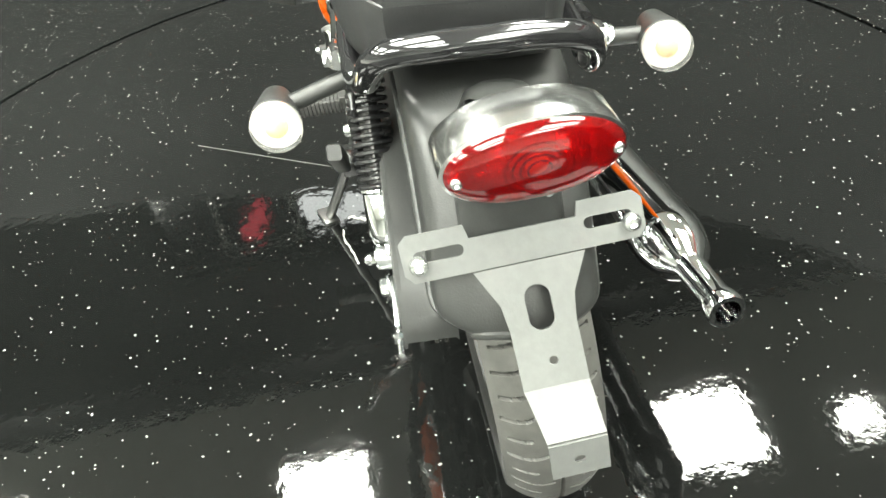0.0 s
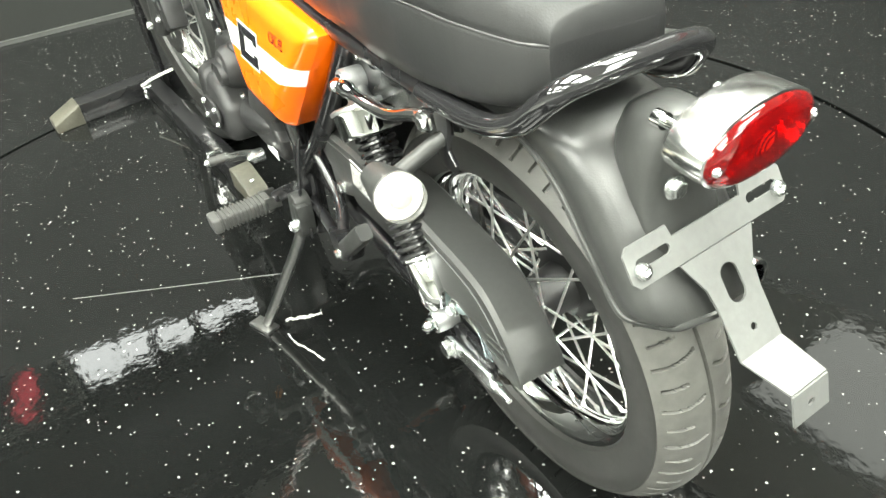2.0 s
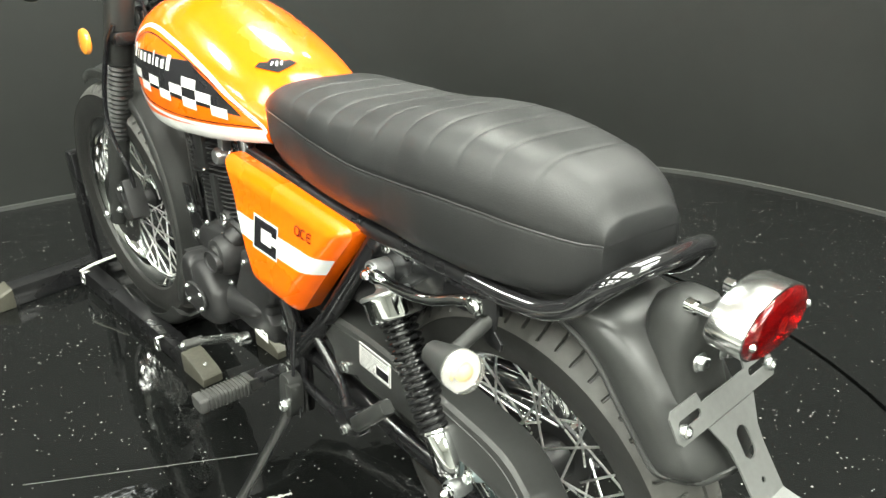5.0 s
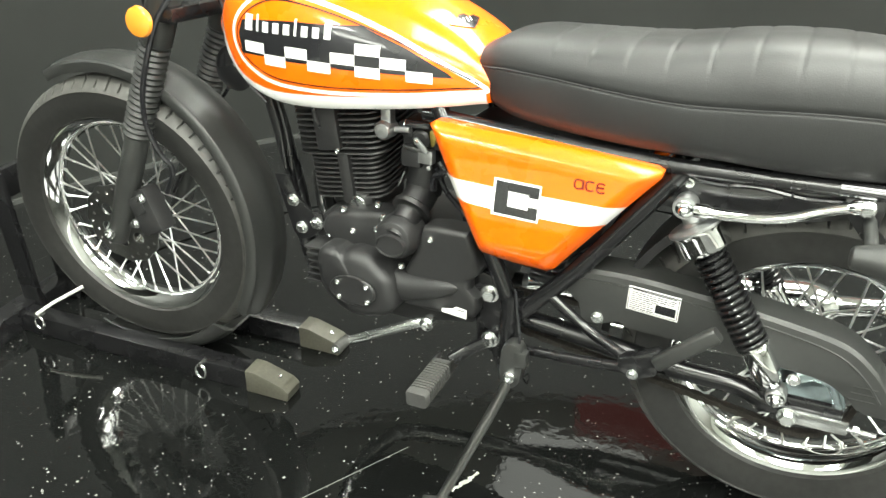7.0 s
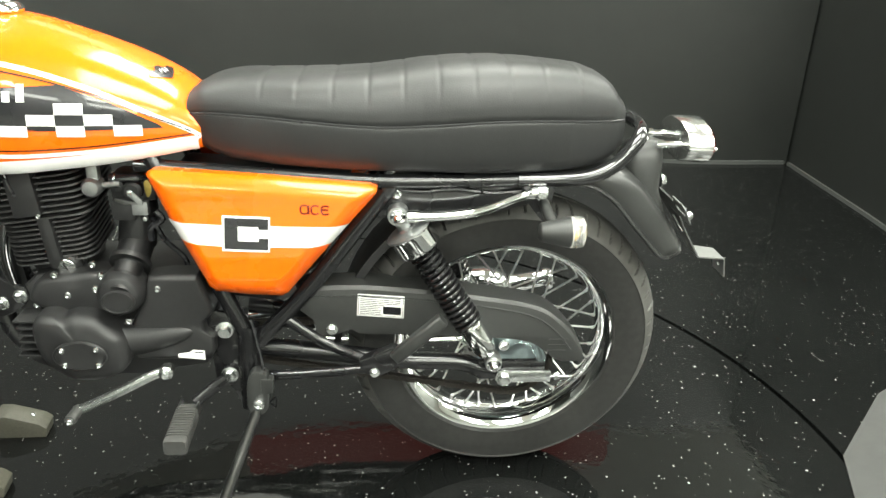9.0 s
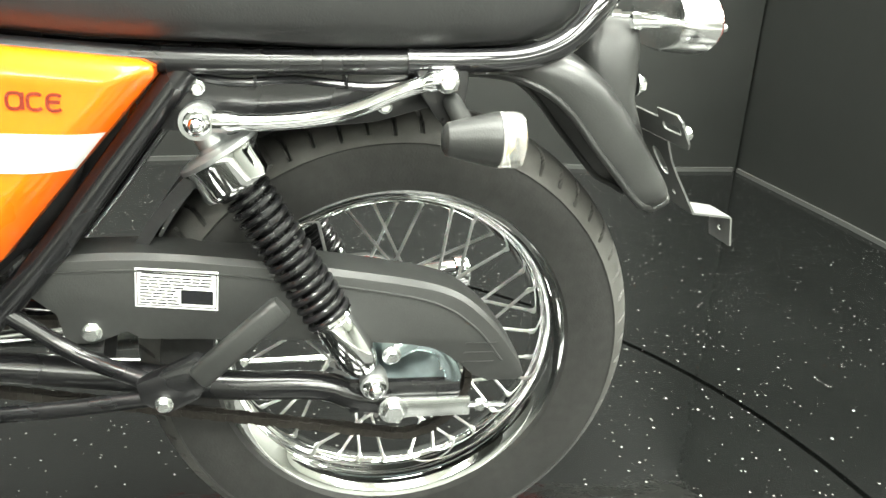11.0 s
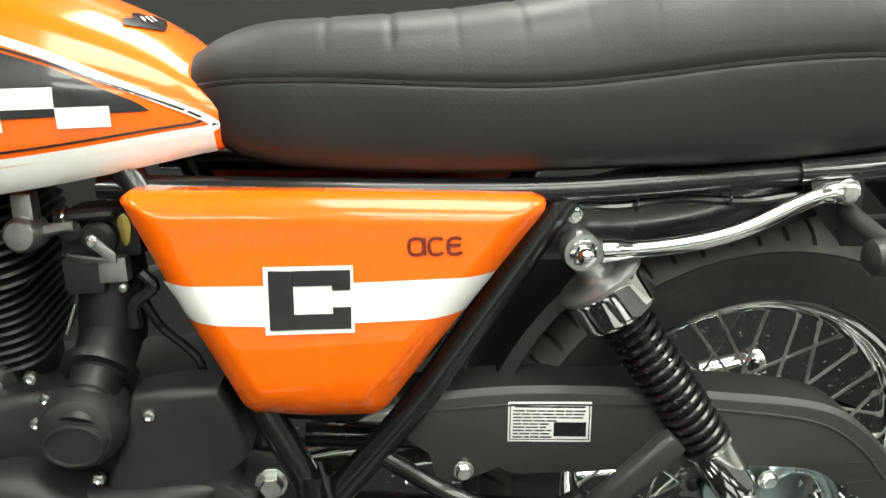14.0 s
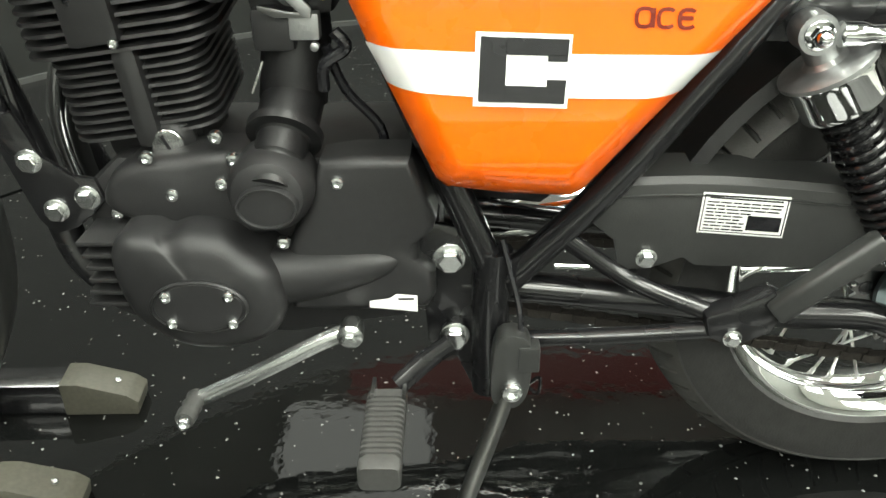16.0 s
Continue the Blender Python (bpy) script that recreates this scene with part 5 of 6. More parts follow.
# plate bracket, bent sheet
def sheet(bm, outer, holes, place, thick):
    """A flat sheet with openings; place(u, v, d) puts it."""
    from mathutils.geometry import tessellate_polygon
    loops = [[Vector((u, v, 0)) for u, v in lp] for lp in [outer] + holes]
    flat = [p for lp in loops for p in lp]
    tris = tessellate_polygon(loops)
    A = [bm.verts.new(place(p.x, p.y, 0)) for p in flat]
    B = [bm.verts.new(place(p.x, p.y, thick)) for p in flat]
    for t in tris:
        bm.faces.new([A[i] for i in t])
        bm.faces.new([B[i] for i in t[::-1]])
    o = 0
    for lp in loops:
        n = len(lp)
        for k in range(n):
            j = (k + 1) % n
            bm.faces.new((A[o + k], A[o + j], B[o + j], B[o + k]))
        o += n


def slot(cu, cv, hu, hv, n=8):
    """Oblong hole."""
    r = min(hu, hv)
    pts = []
    for q in range(4):
        sx, sy = ((1, 1), (-1, 1), (-1, -1), (1, -1))[q]
        for k in range(n + 1):
            a = math.pi / 2 * (q + k / n)
            pts.append((cu + sx * (hu - r) + r * math.cos(a), cv + sy * (hv - r) + r * math.sin(a)))
    return pts


def fold(pts):
    """Maps (u, v, d) with v running down a bent strip in the middle plane."""
    P = [Vector((x, 0, z)) for x, z in pts]

    def place(u, v, d):
        left = v
        for a, b in zip(P, P[1:]):
            L = (b - a).length
            if left <= L + 1e-6 or b is P[-1]:
                t = (b - a).normalized()
                return a + t * left + Vector((t.z, 0, -t.x)) * (-d) + Vector((0, u + 0.006, 0))
            left -= L
    return place


BR = [(0.378, 0.628), (0.41, 0.565)]
bm = bmesh.new()
cross = [(-0.107, 0.02), (-0.1, 0.013), (-0.05, 0.013), (-0.047, 0.026), (0.047, 0.026), (0.05, 0.013), (0.1, 0.013), (0.107, 0.02), (0.107, 0.048), (0.1, 0.056), (-0.1, 0.056), (-0.107, 0.048)]
sheet(bm, cross, [slot(-0.075, 0.034, 0.022, 0.0055), slot(0.075, 0.034, 0.022, 0.0055)], fold(BR), 0.0025)
a, b, c, d = (0.404, 0.577), (0.466, 0.478), (0.522, 0.47), (0.528, 0.434)
L1 = math.hypot(b[0] - a[0], b[1] - a[1])
stem = [(-0.05, 0.0), (0.05, 0.0), (0.033, 0.035), (0.03, 0.06), (0.03, L1), (-0.03, L1), (-0.03, 0.06), (-0.033, 0.035)]
sheet(bm, stem, [slot(0.0, 0.042, 0.0115, 0.021), slot(0.002, 0.092, 0.004, 0.004)], fold([a, b]), 0.0025)
sheet(bm, [(-0.03, 0), (0.03, 0), (0.026, 0.0565), (-0.026, 0.0565)], [], fold([b, c]), 0.0025)
sheet(bm, [(-0.026, 0), (0.026, 0), (0.026, 0.038), (-0.026, 0.038)], [slot(0, 0.02, 0.005, 0.004)], fold([c, d]), 0.0025)
bmesh.ops.recalc_face_normals(bm, faces=bm.faces)
TILT = Matrix.Translation((0.397, 0.006, 0.592)) @ Matrix.Rotation(radians(5), 4, "Z") @ Matrix.Rotation(radians(3.6), 4, "X") @ Matrix.Translation((-0.397, -0.006, -0.592))
bm.transform(TILT)
bracket = part("plate_bracket", bm, GREYSHEET, bike, "bent grey sheet metal number plate bracket")
for y in (-0.088, 0.1):
    bolt(bracket, TILT @ Vector((0.399, y, 0.594)), 0.0085, 1, Matrix.Rotation(radians(68), 4, "Y"))


def indicator(at, root, m, label, lens):
    """Bullet turn signal: rubber stalk, satin body, lens."""
    bm = bmesh.new()
    lathe(bm, [(0.0, -0.05), (0.011, -0.049), (0.016, -0.045), (0.0195, -0.03), (0.0235, -0.012), (0.0262, 0.0), (0.0265, 0.003), (0.0245, 0.005)], 28, Matrix.Translation(at) @ m)
    t = part("turn_signal", bm, SATIN, bike, label)
    bm = bmesh.new()
    lathe(bm, [(0.0255, 0.003), (0.0268, 0.005), (0.0268, 0.02), (0.025, 0.0255), (0.017, 0.029), (0, 0.031)], 28, Matrix.Translation(at) @ m)
    part("lens", bm, lens, t)
    bm = bmesh.new()
    lathe(bm, [(0.0235, 0.0075), (0.0235, 0.005), (0.015, 0.0035), (0, 0.003)], 24, Matrix.Translation(at) @ m)
    part("reflector", bm, WHITE, t, "pale reflector inside the lens")
    bm = bmesh.new()
    lathe(bm, [(0.009, 0.003), (0.0115, 0.008), (0.0105, 0.014), (0.006, 0.018), (0, 0.019)], 14, Matrix.Translation(at) @ m)
    part("bulb", bm, AMBERBULB, t, "amber bulb")
    e = Vector(at) + (m @ Vector((0, 0, -0.02)))
    part("stalk", tube([e, (e + Vector(root)) / 2, root], 0.0095, 12, 3), SATIN, t)
    return t


REAR = AXES["x"]
indicator((0.165, -0.208, 0.6), (0.135, -0.125, 0.628), REAR, "satin black bullet turn signal with clear lens", CLEARLENS)
indicator((0.13, 0.207, 0.634), (0.125, 0.125, 0.64), REAR, "satin black bullet turn signal with clear lens", CLEARLENS)

# ---- side stand, foot peg, shift lever ----
bm = bmesh.new()
prism(bm, smooth2([(-0.384, 0.305), (-0.352, 0.303), (-0.35, 0.25), (-0.36, 0.225), (-0.378, 0.222), (-0.39, 0.24)], 4, True), -0.158, -0.13, 0.003)
block(bm, (-0.352, -0.15, 0.283), (0.022, 0.02, 0.03), 0.003)
stand = part("side_stand", bm, SATIN, bike, "folded-down side stand with steel leg")
bolt(stand, (-0.369, -0.158, 0.248), 0.0115, 1)
part("leg", tube([(-0.373, -0.15, 0.235), (-0.392, -0.165, 0.18), (-0.458, -0.222, 0.012), (-0.466, -0.23, -0.008)], [0.0095] * 13, 12, 4), STEEL, stand)
bm = bmesh.new()
block(bm, (-0.472, -0.234, -0.0145), (0.055, 0.03, 0.007), 0.002, Matrix.Rotation(radians(20), 4, "Z"))
part("foot", bm, STEEL, stand)
part("switch_cable", tube([(-0.36, -0.145, 0.295), (-0.362, -0.14, 0.33), (-0.372, -0.13, 0.37), (-0.38, -0.12, 0.4)], 0.003, 6, 5), INK, stand)
part("spring_tab", tube([(-0.35, -0.14, 0.24), (-0.339, -0.145, 0.252), (-0.34, -0.145, 0.232), (-0.35, -0.14, 0.236)], 0.002, 6, 4), FRAME, stand)

bm = bmesh.new()
sweep(bm, smooth_path([(-0.43, -0.128, 0.284), (-0.455, -0.135, 0.268), (-0.485, -0.15, 0.246)], 5), 0.009, 10, flat=1.3)
peg = part("foot_peg", bm, FRAME, bike, "foot peg with ribbed grey rubber")
bm = bmesh.new()
m = Matrix.Translation((-0.496, -0.216, 0.2315)) @ Matrix.Rotation(radians(4), 4, "X")
stations = [(-0.055, 0.92), (-0.052, 1.0), (-0.04, 1.0)]
for k in range(12):
    z = -0.038 + k * 0.0072
    stations += [(z, 0.84), (z + 0.003, 0.84), (z + 0.0035, 1.0), (z + 0.0066, 1.0)]
ribbed(bm, m @ AXES["y"].inverted(), 0.04, 0.03, stations + [(0.056, 0.95)])
part("rubber", bm, PEGRUBBER, peg, "ribbed grey rubber pad")
for dx in (-0.016, 0.016):
    bm = bmesh.new()
    block(bm, (-0.494 + dx, -0.158, 0.24), (0.004, 0.03, 0.024), 0.001)
    part("lug", bm, STEEL, peg)

bm = bmesh.new()
sweep(bm, smooth_path([(-0.535, -0.15, 0.312), (-0.56, -0.158, 0.305), (-0.62, -0.166, 0.276), (-0.675, -0.168, 0.249), (-0.688, -0.17, 0.245)], 5), 0.0075, 10, flat=1.25)
lathe(bm, [(0.012, -0.01), (0.013, -0.004), (0.013, 0.012), (0.01, 0.014)], 18, Matrix.Translation((-0.53, -0.15, 0.313)) @ LEFT)
lever = part("shift_lever", bm, ZINC, bike, "chrome gear shift lever with rubber tip")
bm = bmesh.new()
lathe(bm, [(0.0085, 0), (0.0105, 0.004), (0.009, 0.012), (0.0105, 0.018), (0.009, 0.024), (0.0105, 0.03), (0.0095, 0.04)], 16, aim((-0.689, -0.165, 0.245), (-0.693, -0.215, 0.243)))
part("rubber_tip", bm, PEGRUBBER, lever)
bolt(lever, (-0.692, -0.206, 0.2435), 0.007, 1)
bolt(lever, (-0.53, -0.163, 0.313), 0.007, 0)

# ---- engine ----
bm = bmesh.new()
prism(bm, [(-0.80, 0.30), (-0.80, 0.44), (-0.76, 0.475), (-0.47, 0.475), (-0.44, 0.42), (-0.44, 0.34), (-0.47, 0.29), (-0.60, 0.268), (-0.74, 0.27)], -0.085, 0.1, 0.012)
engine = part("engine", bm, ENGINE, bike, "matte black single-cylinder engine")


def bulge(outline, y0, y1, r, crown=0.0):
    """A cast cover with rolled edge."""
    bm = bmesh.new()
    cx = sum(p[0] for p in outline) / len(outline)
    cz = sum(p[1] for p in outline) / len(outline)
    layers = []
    for k in range(6):
        a = k / 5 * math.pi / 2
        inset, y = r * (1 - math.cos(a)), y1 + r * (1 - math.sin(a))
        layers.append((inset, y))
    rows = [[bm.verts.new((x, y0, z)) for x, z in outline]]
    for inset, y in layers:
        row = []
        for x, z in outline:
            d = math.hypot(x - cx, z - cz)
            f = max(0, 1 - inset / d)
            row.append(bm.verts.new((cx + (x - cx) * f, y, cz + (z - cz) * f)))
        rows.append(row)
    for f, dy in ((0.7, 0.35), (0.35, 0.8)):
        rows.append([bm.verts.new((cx + (v.co.x - cx) * f, y1 - crown * dy, cz + (v.co.z - cz) * f)) for v in rows[6]])
    n = len(outline)
    for A, B in zip(rows, rows[1:]):
        for k in range(n):
            bm.faces.new((A[k], A[(k + 1) % n], B[(k + 1) % n], B[k]))
    bm.faces.new(rows[-1])
    bmesh.ops.recalc_face_normals(bm, faces=bm.faces)
    return bm


FRONTC = smooth2([(-0.75, 0.36), (-0.753, 0.4), (-0.74, 0.421), (-0.714, 0.424), (-0.699, 0.418), (-0.676, 0.424), (-0.642, 0.418), (-0.618, 0.398), (-0.6, 0.38), (-0.594, 0.36), (-0.592, 0.335), (-0.605, 0.312), (-0.64, 0.297), (-0.69, 0.297), (-0.733, 0.325)], 5, True)
part("clutch_cover", bulge([(x, z + 0.003) for x, z in FRONTC], -0.08, -0.17, 0.022, 0.005), ENGINE, engine, "matte black rounded engine cover")
bm = bmesh.new()
lathe(bm, [(0, -0.001), (1.0, -0.001), (1.03, 0.001), (1.03, 0.003), (0.985, 0.005), (0.97, 0.003), (0.94, 0.003), (0.9, 0.0045), (0, 0.005)], 48, Matrix.Translation((-0.669, -0.1745, 0.357)) @ LEFT @ Matrix.Diagonal((0.046, 0.028, 1, 1)))
plate = part("oval_plate", bm, ENGINE, engine, "oval inspection plate")
for x, z in ((-0.698, 0.37), (-0.639, 0.371), (-0.696, 0.341), (-0.638, 0.341)):
    bolt(plate, (x, -0.178, z), 0.0058, 1)
REARC = [(-0.592, 0.325), (-0.594, 0.37), (-0.588, 0.4), (-0.565, 0.445), (-0.553, 0.485), (-0.52, 0.49), (-0.468, 0.49), (-0.46, 0.47), (-0.444, 0.424), (-0.448, 0.412), (-0.463, 0.398), (-0.462, 0.38), (-0.446, 0.366), (-0.446, 0.34), (-0.454, 0.326), (-0.5, 0.322), (-0.55, 0.322)]
part("sprocket_cover", bulge(REARC, -0.08, -0.13, 0.012, 0.003), ENGINE, engine, "matte black sprocket cover")
bm = bmesh.new()
ridge = smooth_path([(-0.604, -0.124, 0.362), (-0.57, -0.126, 0.364), (-0.53, -0.128, 0.371), (-0.5, -0.13, 0.378), (-0.482, -0.13, 0.382)], 6)
sweep(bm, ridge, [0.028 * (1 - i / (len(ridge) - 1)) ** 0.7 + 0.003 for i in range(len(ridge))], 20)
for v in bm.verts:
    v.co.y = -0.128 + (v.co.y + 0.128) * 0.75
part("cover_ridge", bm, ENGINE, engine)
bm = bmesh.new()
prism(bm, [(-0.512, 0.331), (-0.464, 0.326), (-0.464, 0.344), (-0.485, 0.346), (-0.492, 0.341), (-0.512, 0.338)], -0.1345, -0.133, 0.0003)
tag = part("tag", bm, WHITE, engine, "small white sticker with unreadable print")
bm = bmesh.new()
block(bm, (-0.475, -0.1347, 0.341), (0.016, 0.0006, 0.002), 0)
part("print", bm, INK, tag)
# upper crankcase shoulder
part("upper_case", bulge(smooth2([(-0.765, 0.43), (-0.76, 0.462), (-0.735, 0.478), (-0.68, 0.487), (-0.64, 0.49), (-0.61, 0.48), (-0.59, 0.43), (-0.62, 0.40), (-0.70, 0.405)], 4, True), -0.06, -0.118, 0.016, 0.003), ENGINE, engine)
# starter cup and the stepped housing above it
bm = bmesh.new()
lathe(bm, [(0.04, 0.0), (0.0405, 0.03), (0.039, 0.045), (0.033, 0.056), (0.024, 0.06), (0.0, 0.06)], 40, Matrix.Translation((-0.598, -0.1, 0.462)) @ LEFT)
part("starter_cup", bm, ENGINE, engine, "round matte black starter housing")
bm = bmesh.new()
lathe(bm, [(0.0285, -0.008), (0.0285, 0.004), (0.0275, 0.006), (0.0255, 0.006), (0.0245, 0.003), (0, 0.004)], 40, Matrix.Translation((-0.597, -0.163, 0.455)) @ LEFT @ Matrix.Diagonal((1, 0.72, 1, 1)))
part("oval_cap", bm, ENGINE, engine)
bm = bmesh.new()
lathe(bm, [(0.0215, 0.0), (0.0215, 0.03), (0.0225, 0.032), (0.0245, 0.034), (0.0245, 0.056), (0.0265, 0.058), (0.036, 0.059), (0.0365, 0.062), (0.0365, 0.068), (0.033, 0.07), (0.03, 0.072), (0.03, 0.115)], 44, aim((-0.595, -0.152, 0.466), (-0.582, -0.06, 0.532)))
lathe(bm, [(0.033, 0.0), (0.033, 0.07), (0.03, 0.085), (0.02, 0.09)], 32, aim((-0.584, -0.06, 0.525), (-0.575, -0.055, 0.6)))
part("intake_boot", bm, BOOT, engine, "stepped black rubber intake boot")
for x, z, y in ((-0.718, 0.485, -0.112), (-0.652, 0.503, -0.105), (-0.648, 0.461, -0.118), (-0.634, 0.486, -0.12), (-0.572, 0.468, -0.12), (-0.697, 0.449, -0.117), (-0.592, 0.405, -0.132), (-0.537, 0.466, -0.128), (-0.765, 0.418, -0.09)):
    bolt(engine, (x, y, z), 0.0068, 1)
# front fins of the crankcase
for k in range(6):
    bm = bmesh.new()
    block(bm, (-0.772 + 0.004 * k - 0.0008 * k * k, -0.075, 0.338 + k * 0.0135), (0.04, 0.13, 0.005), 0.002)
    part("fin", bm, ENGINE, engine)
# finned cylinder, leaning forward
CY = Matrix.Translation((-0.728, 0, 0.478)) @ Matrix.Rotation(radians(-8), 4, "Y")
bm = bmesh.new()
block(bm, (0, 0, 0), (0.105, 0.11, 0.24), 0.02, CY @ Matrix.Translation((0, 0, 0.1)))
cyl = part("cylinder", bm, ENGINE, engine, "matte black finned cylinder")


def fin_mesh(sx, sy, t, r):
    bm = bmesh.new()
    pts = []
    for q in range(4):
        gx, gy = ((1, 1), (-1, 1), (-1, -1), (1, -1))[q]
        for k in range(5):
            a = math.pi / 2 * (q + k / 4)
            pts.append((gx * (sx / 2 - r) + r * math.cos(a), gy * (sy / 2 - r) + r * math.sin(a)))
    A = [bm.verts.new((x, y, -t / 2)) for x, y in pts]
    B = [bm.verts.new((x * 0.99, y * 0.99, t / 2)) for x, y in pts]
    n = len(pts)
    bm.faces.new(A[::-1])
    bm.faces.new(B)
    for k in range(n):
        bm.faces.new((A[k], A[(k + 1) % n], B[(k + 1) % n], B[k]))
    return finish("fin", bm, ENGINE)


low_fin, top_fin = fin_mesh(0.15, 0.168, 0.003, 0.03), fin_mesh(0.184, 0.19, 0.0032, 0.035)
for k in range(9):
    share("fin", low_fin, cyl, CY @ Matrix.Translation((0, 0, 0.026 + k * 0.0092)))
for k in range(9):
    share("fin", top_fin, cyl, CY @ Matrix.Translation((0.002, 0, 0.112 + k * 0.0105)))
bm = bmesh.new()
block(bm, (0, 0, 0), (0.026, 0.03, 0.1), 0.01, CY @ Matrix.Translation((0.008, -0.075, 0.055)))
block(bm, (0, 0, 0), (0.05, 0.03, 0.09), 0.008, CY @ Matrix.Translation((-0.01, -0.085, 0.155)))
part("cam_tunnel", bm, ENGINE, cyl)
bm = bmesh.new()
lathe(bm, [(0.022, 0), (0.024, 0.012), (0.018, 0.02), (0.016, 0.022)], 28, Matrix.Translation((-0.705, -0.062, 0.488)) @ LEFT)
part("plug_collar", bm, ENGINE, cyl)
bm = bmesh.new()
lathe(bm, [(0.0155, 0), (0.0155, 0.004), (0.0145, 0.005), (0, 0.005)], 28, Matrix.Translation((-0.705, -0.084, 0.488)) @ LEFT)
plug = part("timing_plug", bm, ZINC, cyl, "slotted zinc timing plug")
# the slot is a black bar, its recess shade put into the colour
bm = bmesh.new()
block(bm, (-0.705, -0.0895, 0.488), (0.003, 0.001, 0.022), 0, Matrix.Rotation(radians(-25), 4, "Y"))
part("slot", bm, INK, plug)
bolt(cyl, (-0.735, -0.099, 0.59), 0.005, 1)
part("plug_lead", tube([(-0.76, -0.085, 0.60), (-0.775, -0.1, 0.64), (-0.79, -0.09, 0.68), (-0.84, -0.05, 0.72)], 0.0045, 8, 6), INK, cyl)
for dx in (0, 0.014):
    part("oil_hose", tube([(-0.905 + dx, -0.06, 0.68), (-0.88 + dx, -0.065, 0.6), (-0.87 + dx, -0.066, 0.52), (-0.86 + dx, -0.066, 0.47)], 0.0045, 8, 6), FRAME, engine)

# carburettor and fuel tap
bm = bmesh.new()
lathe(bm, [(0.0, 0), (0.014, 0), (0.017, 0.004), (0.017, 0.03), (0.013, 0.036), (0, 0.038)], 24, Matrix.Translation((-0.634, -0.085, 0.645)) @ LEFT)
block(bm, (-0.632, -0.1, 0.668), (0.02, 0.02, 0.03), 0.004)
tap = part("fuel_tap", bm, CARB, bike, "cast zinc fuel tap")
part("nozzle", tube([(-0.62, -0.1, 0.645), (-0.6, -0.1, 0.648), (-0.59, -0.1, 0.648)], 0.006, 10, 3), CARB, tap)
bm = bmesh.new()
block(bm, (-0.59, -0.06, 0.6), (0.04, 0.08, 0.04), 0.008)
block(bm, (-0.575, -0.05, 0.635), (0.08, 0.07, 0.05), 0.012)
lathe(bm, [(0.017, 0), (0.017, 0.012), (0.012, 0.016), (0, 0.016)], 20, Matrix.Translation((-0.572, -0.085, 0.634)) @ LEFT)
lathe(bm, [(0.012, 0), (0.012, 0.012), (0.008, 0.014), (0, 0.014)], 16, Matrix.Translation((-0.598, -0.085, 0.645)) @ LEFT)
carb = part("carburettor", bm, ENGINE, bike, "dark cast carburettor with steel linkages")
bm = bmesh.new()
block(bm, (-0.561, -0.095, 0.604), (0.027, 0.016, 0.024), 0.002)
lathe(bm, [(0.004, 0), (0.004, 0.008), (0.002, 0.009)], 10, Matrix.Translation((-0.552, -0.1, 0.587)) @ LEFT)
part("float_bowl", bm, CARB, carb, "pale zinc plate block")
bm = bmesh.new()
prism(bm, [(-0.6, 0.624), (-0.57, 0.618), (-0.556, 0.618), (-0.556, 0.613), (-0.585, 0.613), (-0.6, 0.619)], -0.108, -0.104, 0.001)
part("cable_stop", bm, STEEL, carb)
bm = bmesh.new()
prism(bm, [(-0.576, 0.64), (-0.57, 0.642), (-0.551, 0.623), (-0.552, 0.614), (-0.559, 0.616), (-0.577, 0.634)], -0.116, -0.112, 0.001)
part("linkage", bm, CARB, carb, "pale steel throttle lever")
bolt(carb, (-0.571, -0.115, 0.635), 0.004)
bm = bmesh.new()
prism(bm, smooth2([(-0.545, 0.655), (-0.538, 0.66), (-0.533, 0.65), (-0.536, 0.634), (-0.541, 0.63), (-0.544, 0.64)], 4, True), -0.118, -0.112, 0.001)
part("brass_screw", bm, BRASS, carb, "yellow zinc bracket")
part("fuel_hose", tube([(-0.606, -0.1, 0.658), (-0.585, -0.102, 0.659), (-0.56, -0.1, 0.659), (-0.547, -0.092, 0.658)], 0.0065, 10, 5), INK, carb)
part("hose_clip", tube([(-0.597, -0.101, 0.666), (-0.5975, -0.108, 0.659), (-0.598, -0.101, 0.652)], 0.0015, 6, 4), ZINC, carb)
part("stop_rod", tube([(-0.601, -0.1, 0.573), (-0.614, -0.1, 0.543)], 0.0015, 6, 1), ZINC, carb)
part("vent_hose", tube([(-0.535, -0.1, 0.6), (-0.525, -0.1, 0.585), (-0.545, -0.1, 0.57), (-0.548, -0.095, 0.545)], 0.006, 8, 5), INK, carb)
part("drain_hose", tube([(-0.545, -0.09, 0.585), (-0.53, -0.08, 0.54), (-0.5, -0.07, 0.5), (-0.495, -0.07, 0.46)], 0.005, 8, 5), INK, carb)
# air box behind the side cover
bm = bmesh.new()
prism(bm, [(-0.52, 0.66), (-0.2, 0.64), (-0.25, 0.5), (-0.34, 0.42), (-0.42, 0.43), (-0.47, 0.5)], -0.09, 0.09, 0.015)
part("air_box", bm, BOOT, bike, "black plastic air box behind the side cover")
# dark curved sheet, added to darken the gap ahead of the rear tyre
bm = bmesh.new()
prev = None
for k in range(15):
    a = radians(108 + 66 * k / 14)
    row = [bm.verts.new((RA.x + r * math.cos(a), y, RA.z + r * math.sin(a))) for y, r in ((-0.078, 0.322), (-0.074, 0.336), (0.074, 0.336), (0.078, 0.322), (0.074, 0.332), (-0.074, 0.332))]
    if prev:
        for q in range(6):
            bm.faces.new((prev[q], prev[(q + 1) % 6], row[(q + 1) % 6], row[q]))
    else:
        bm.faces.new(row)
    prev = row
bm.faces.new(prev[::-1])
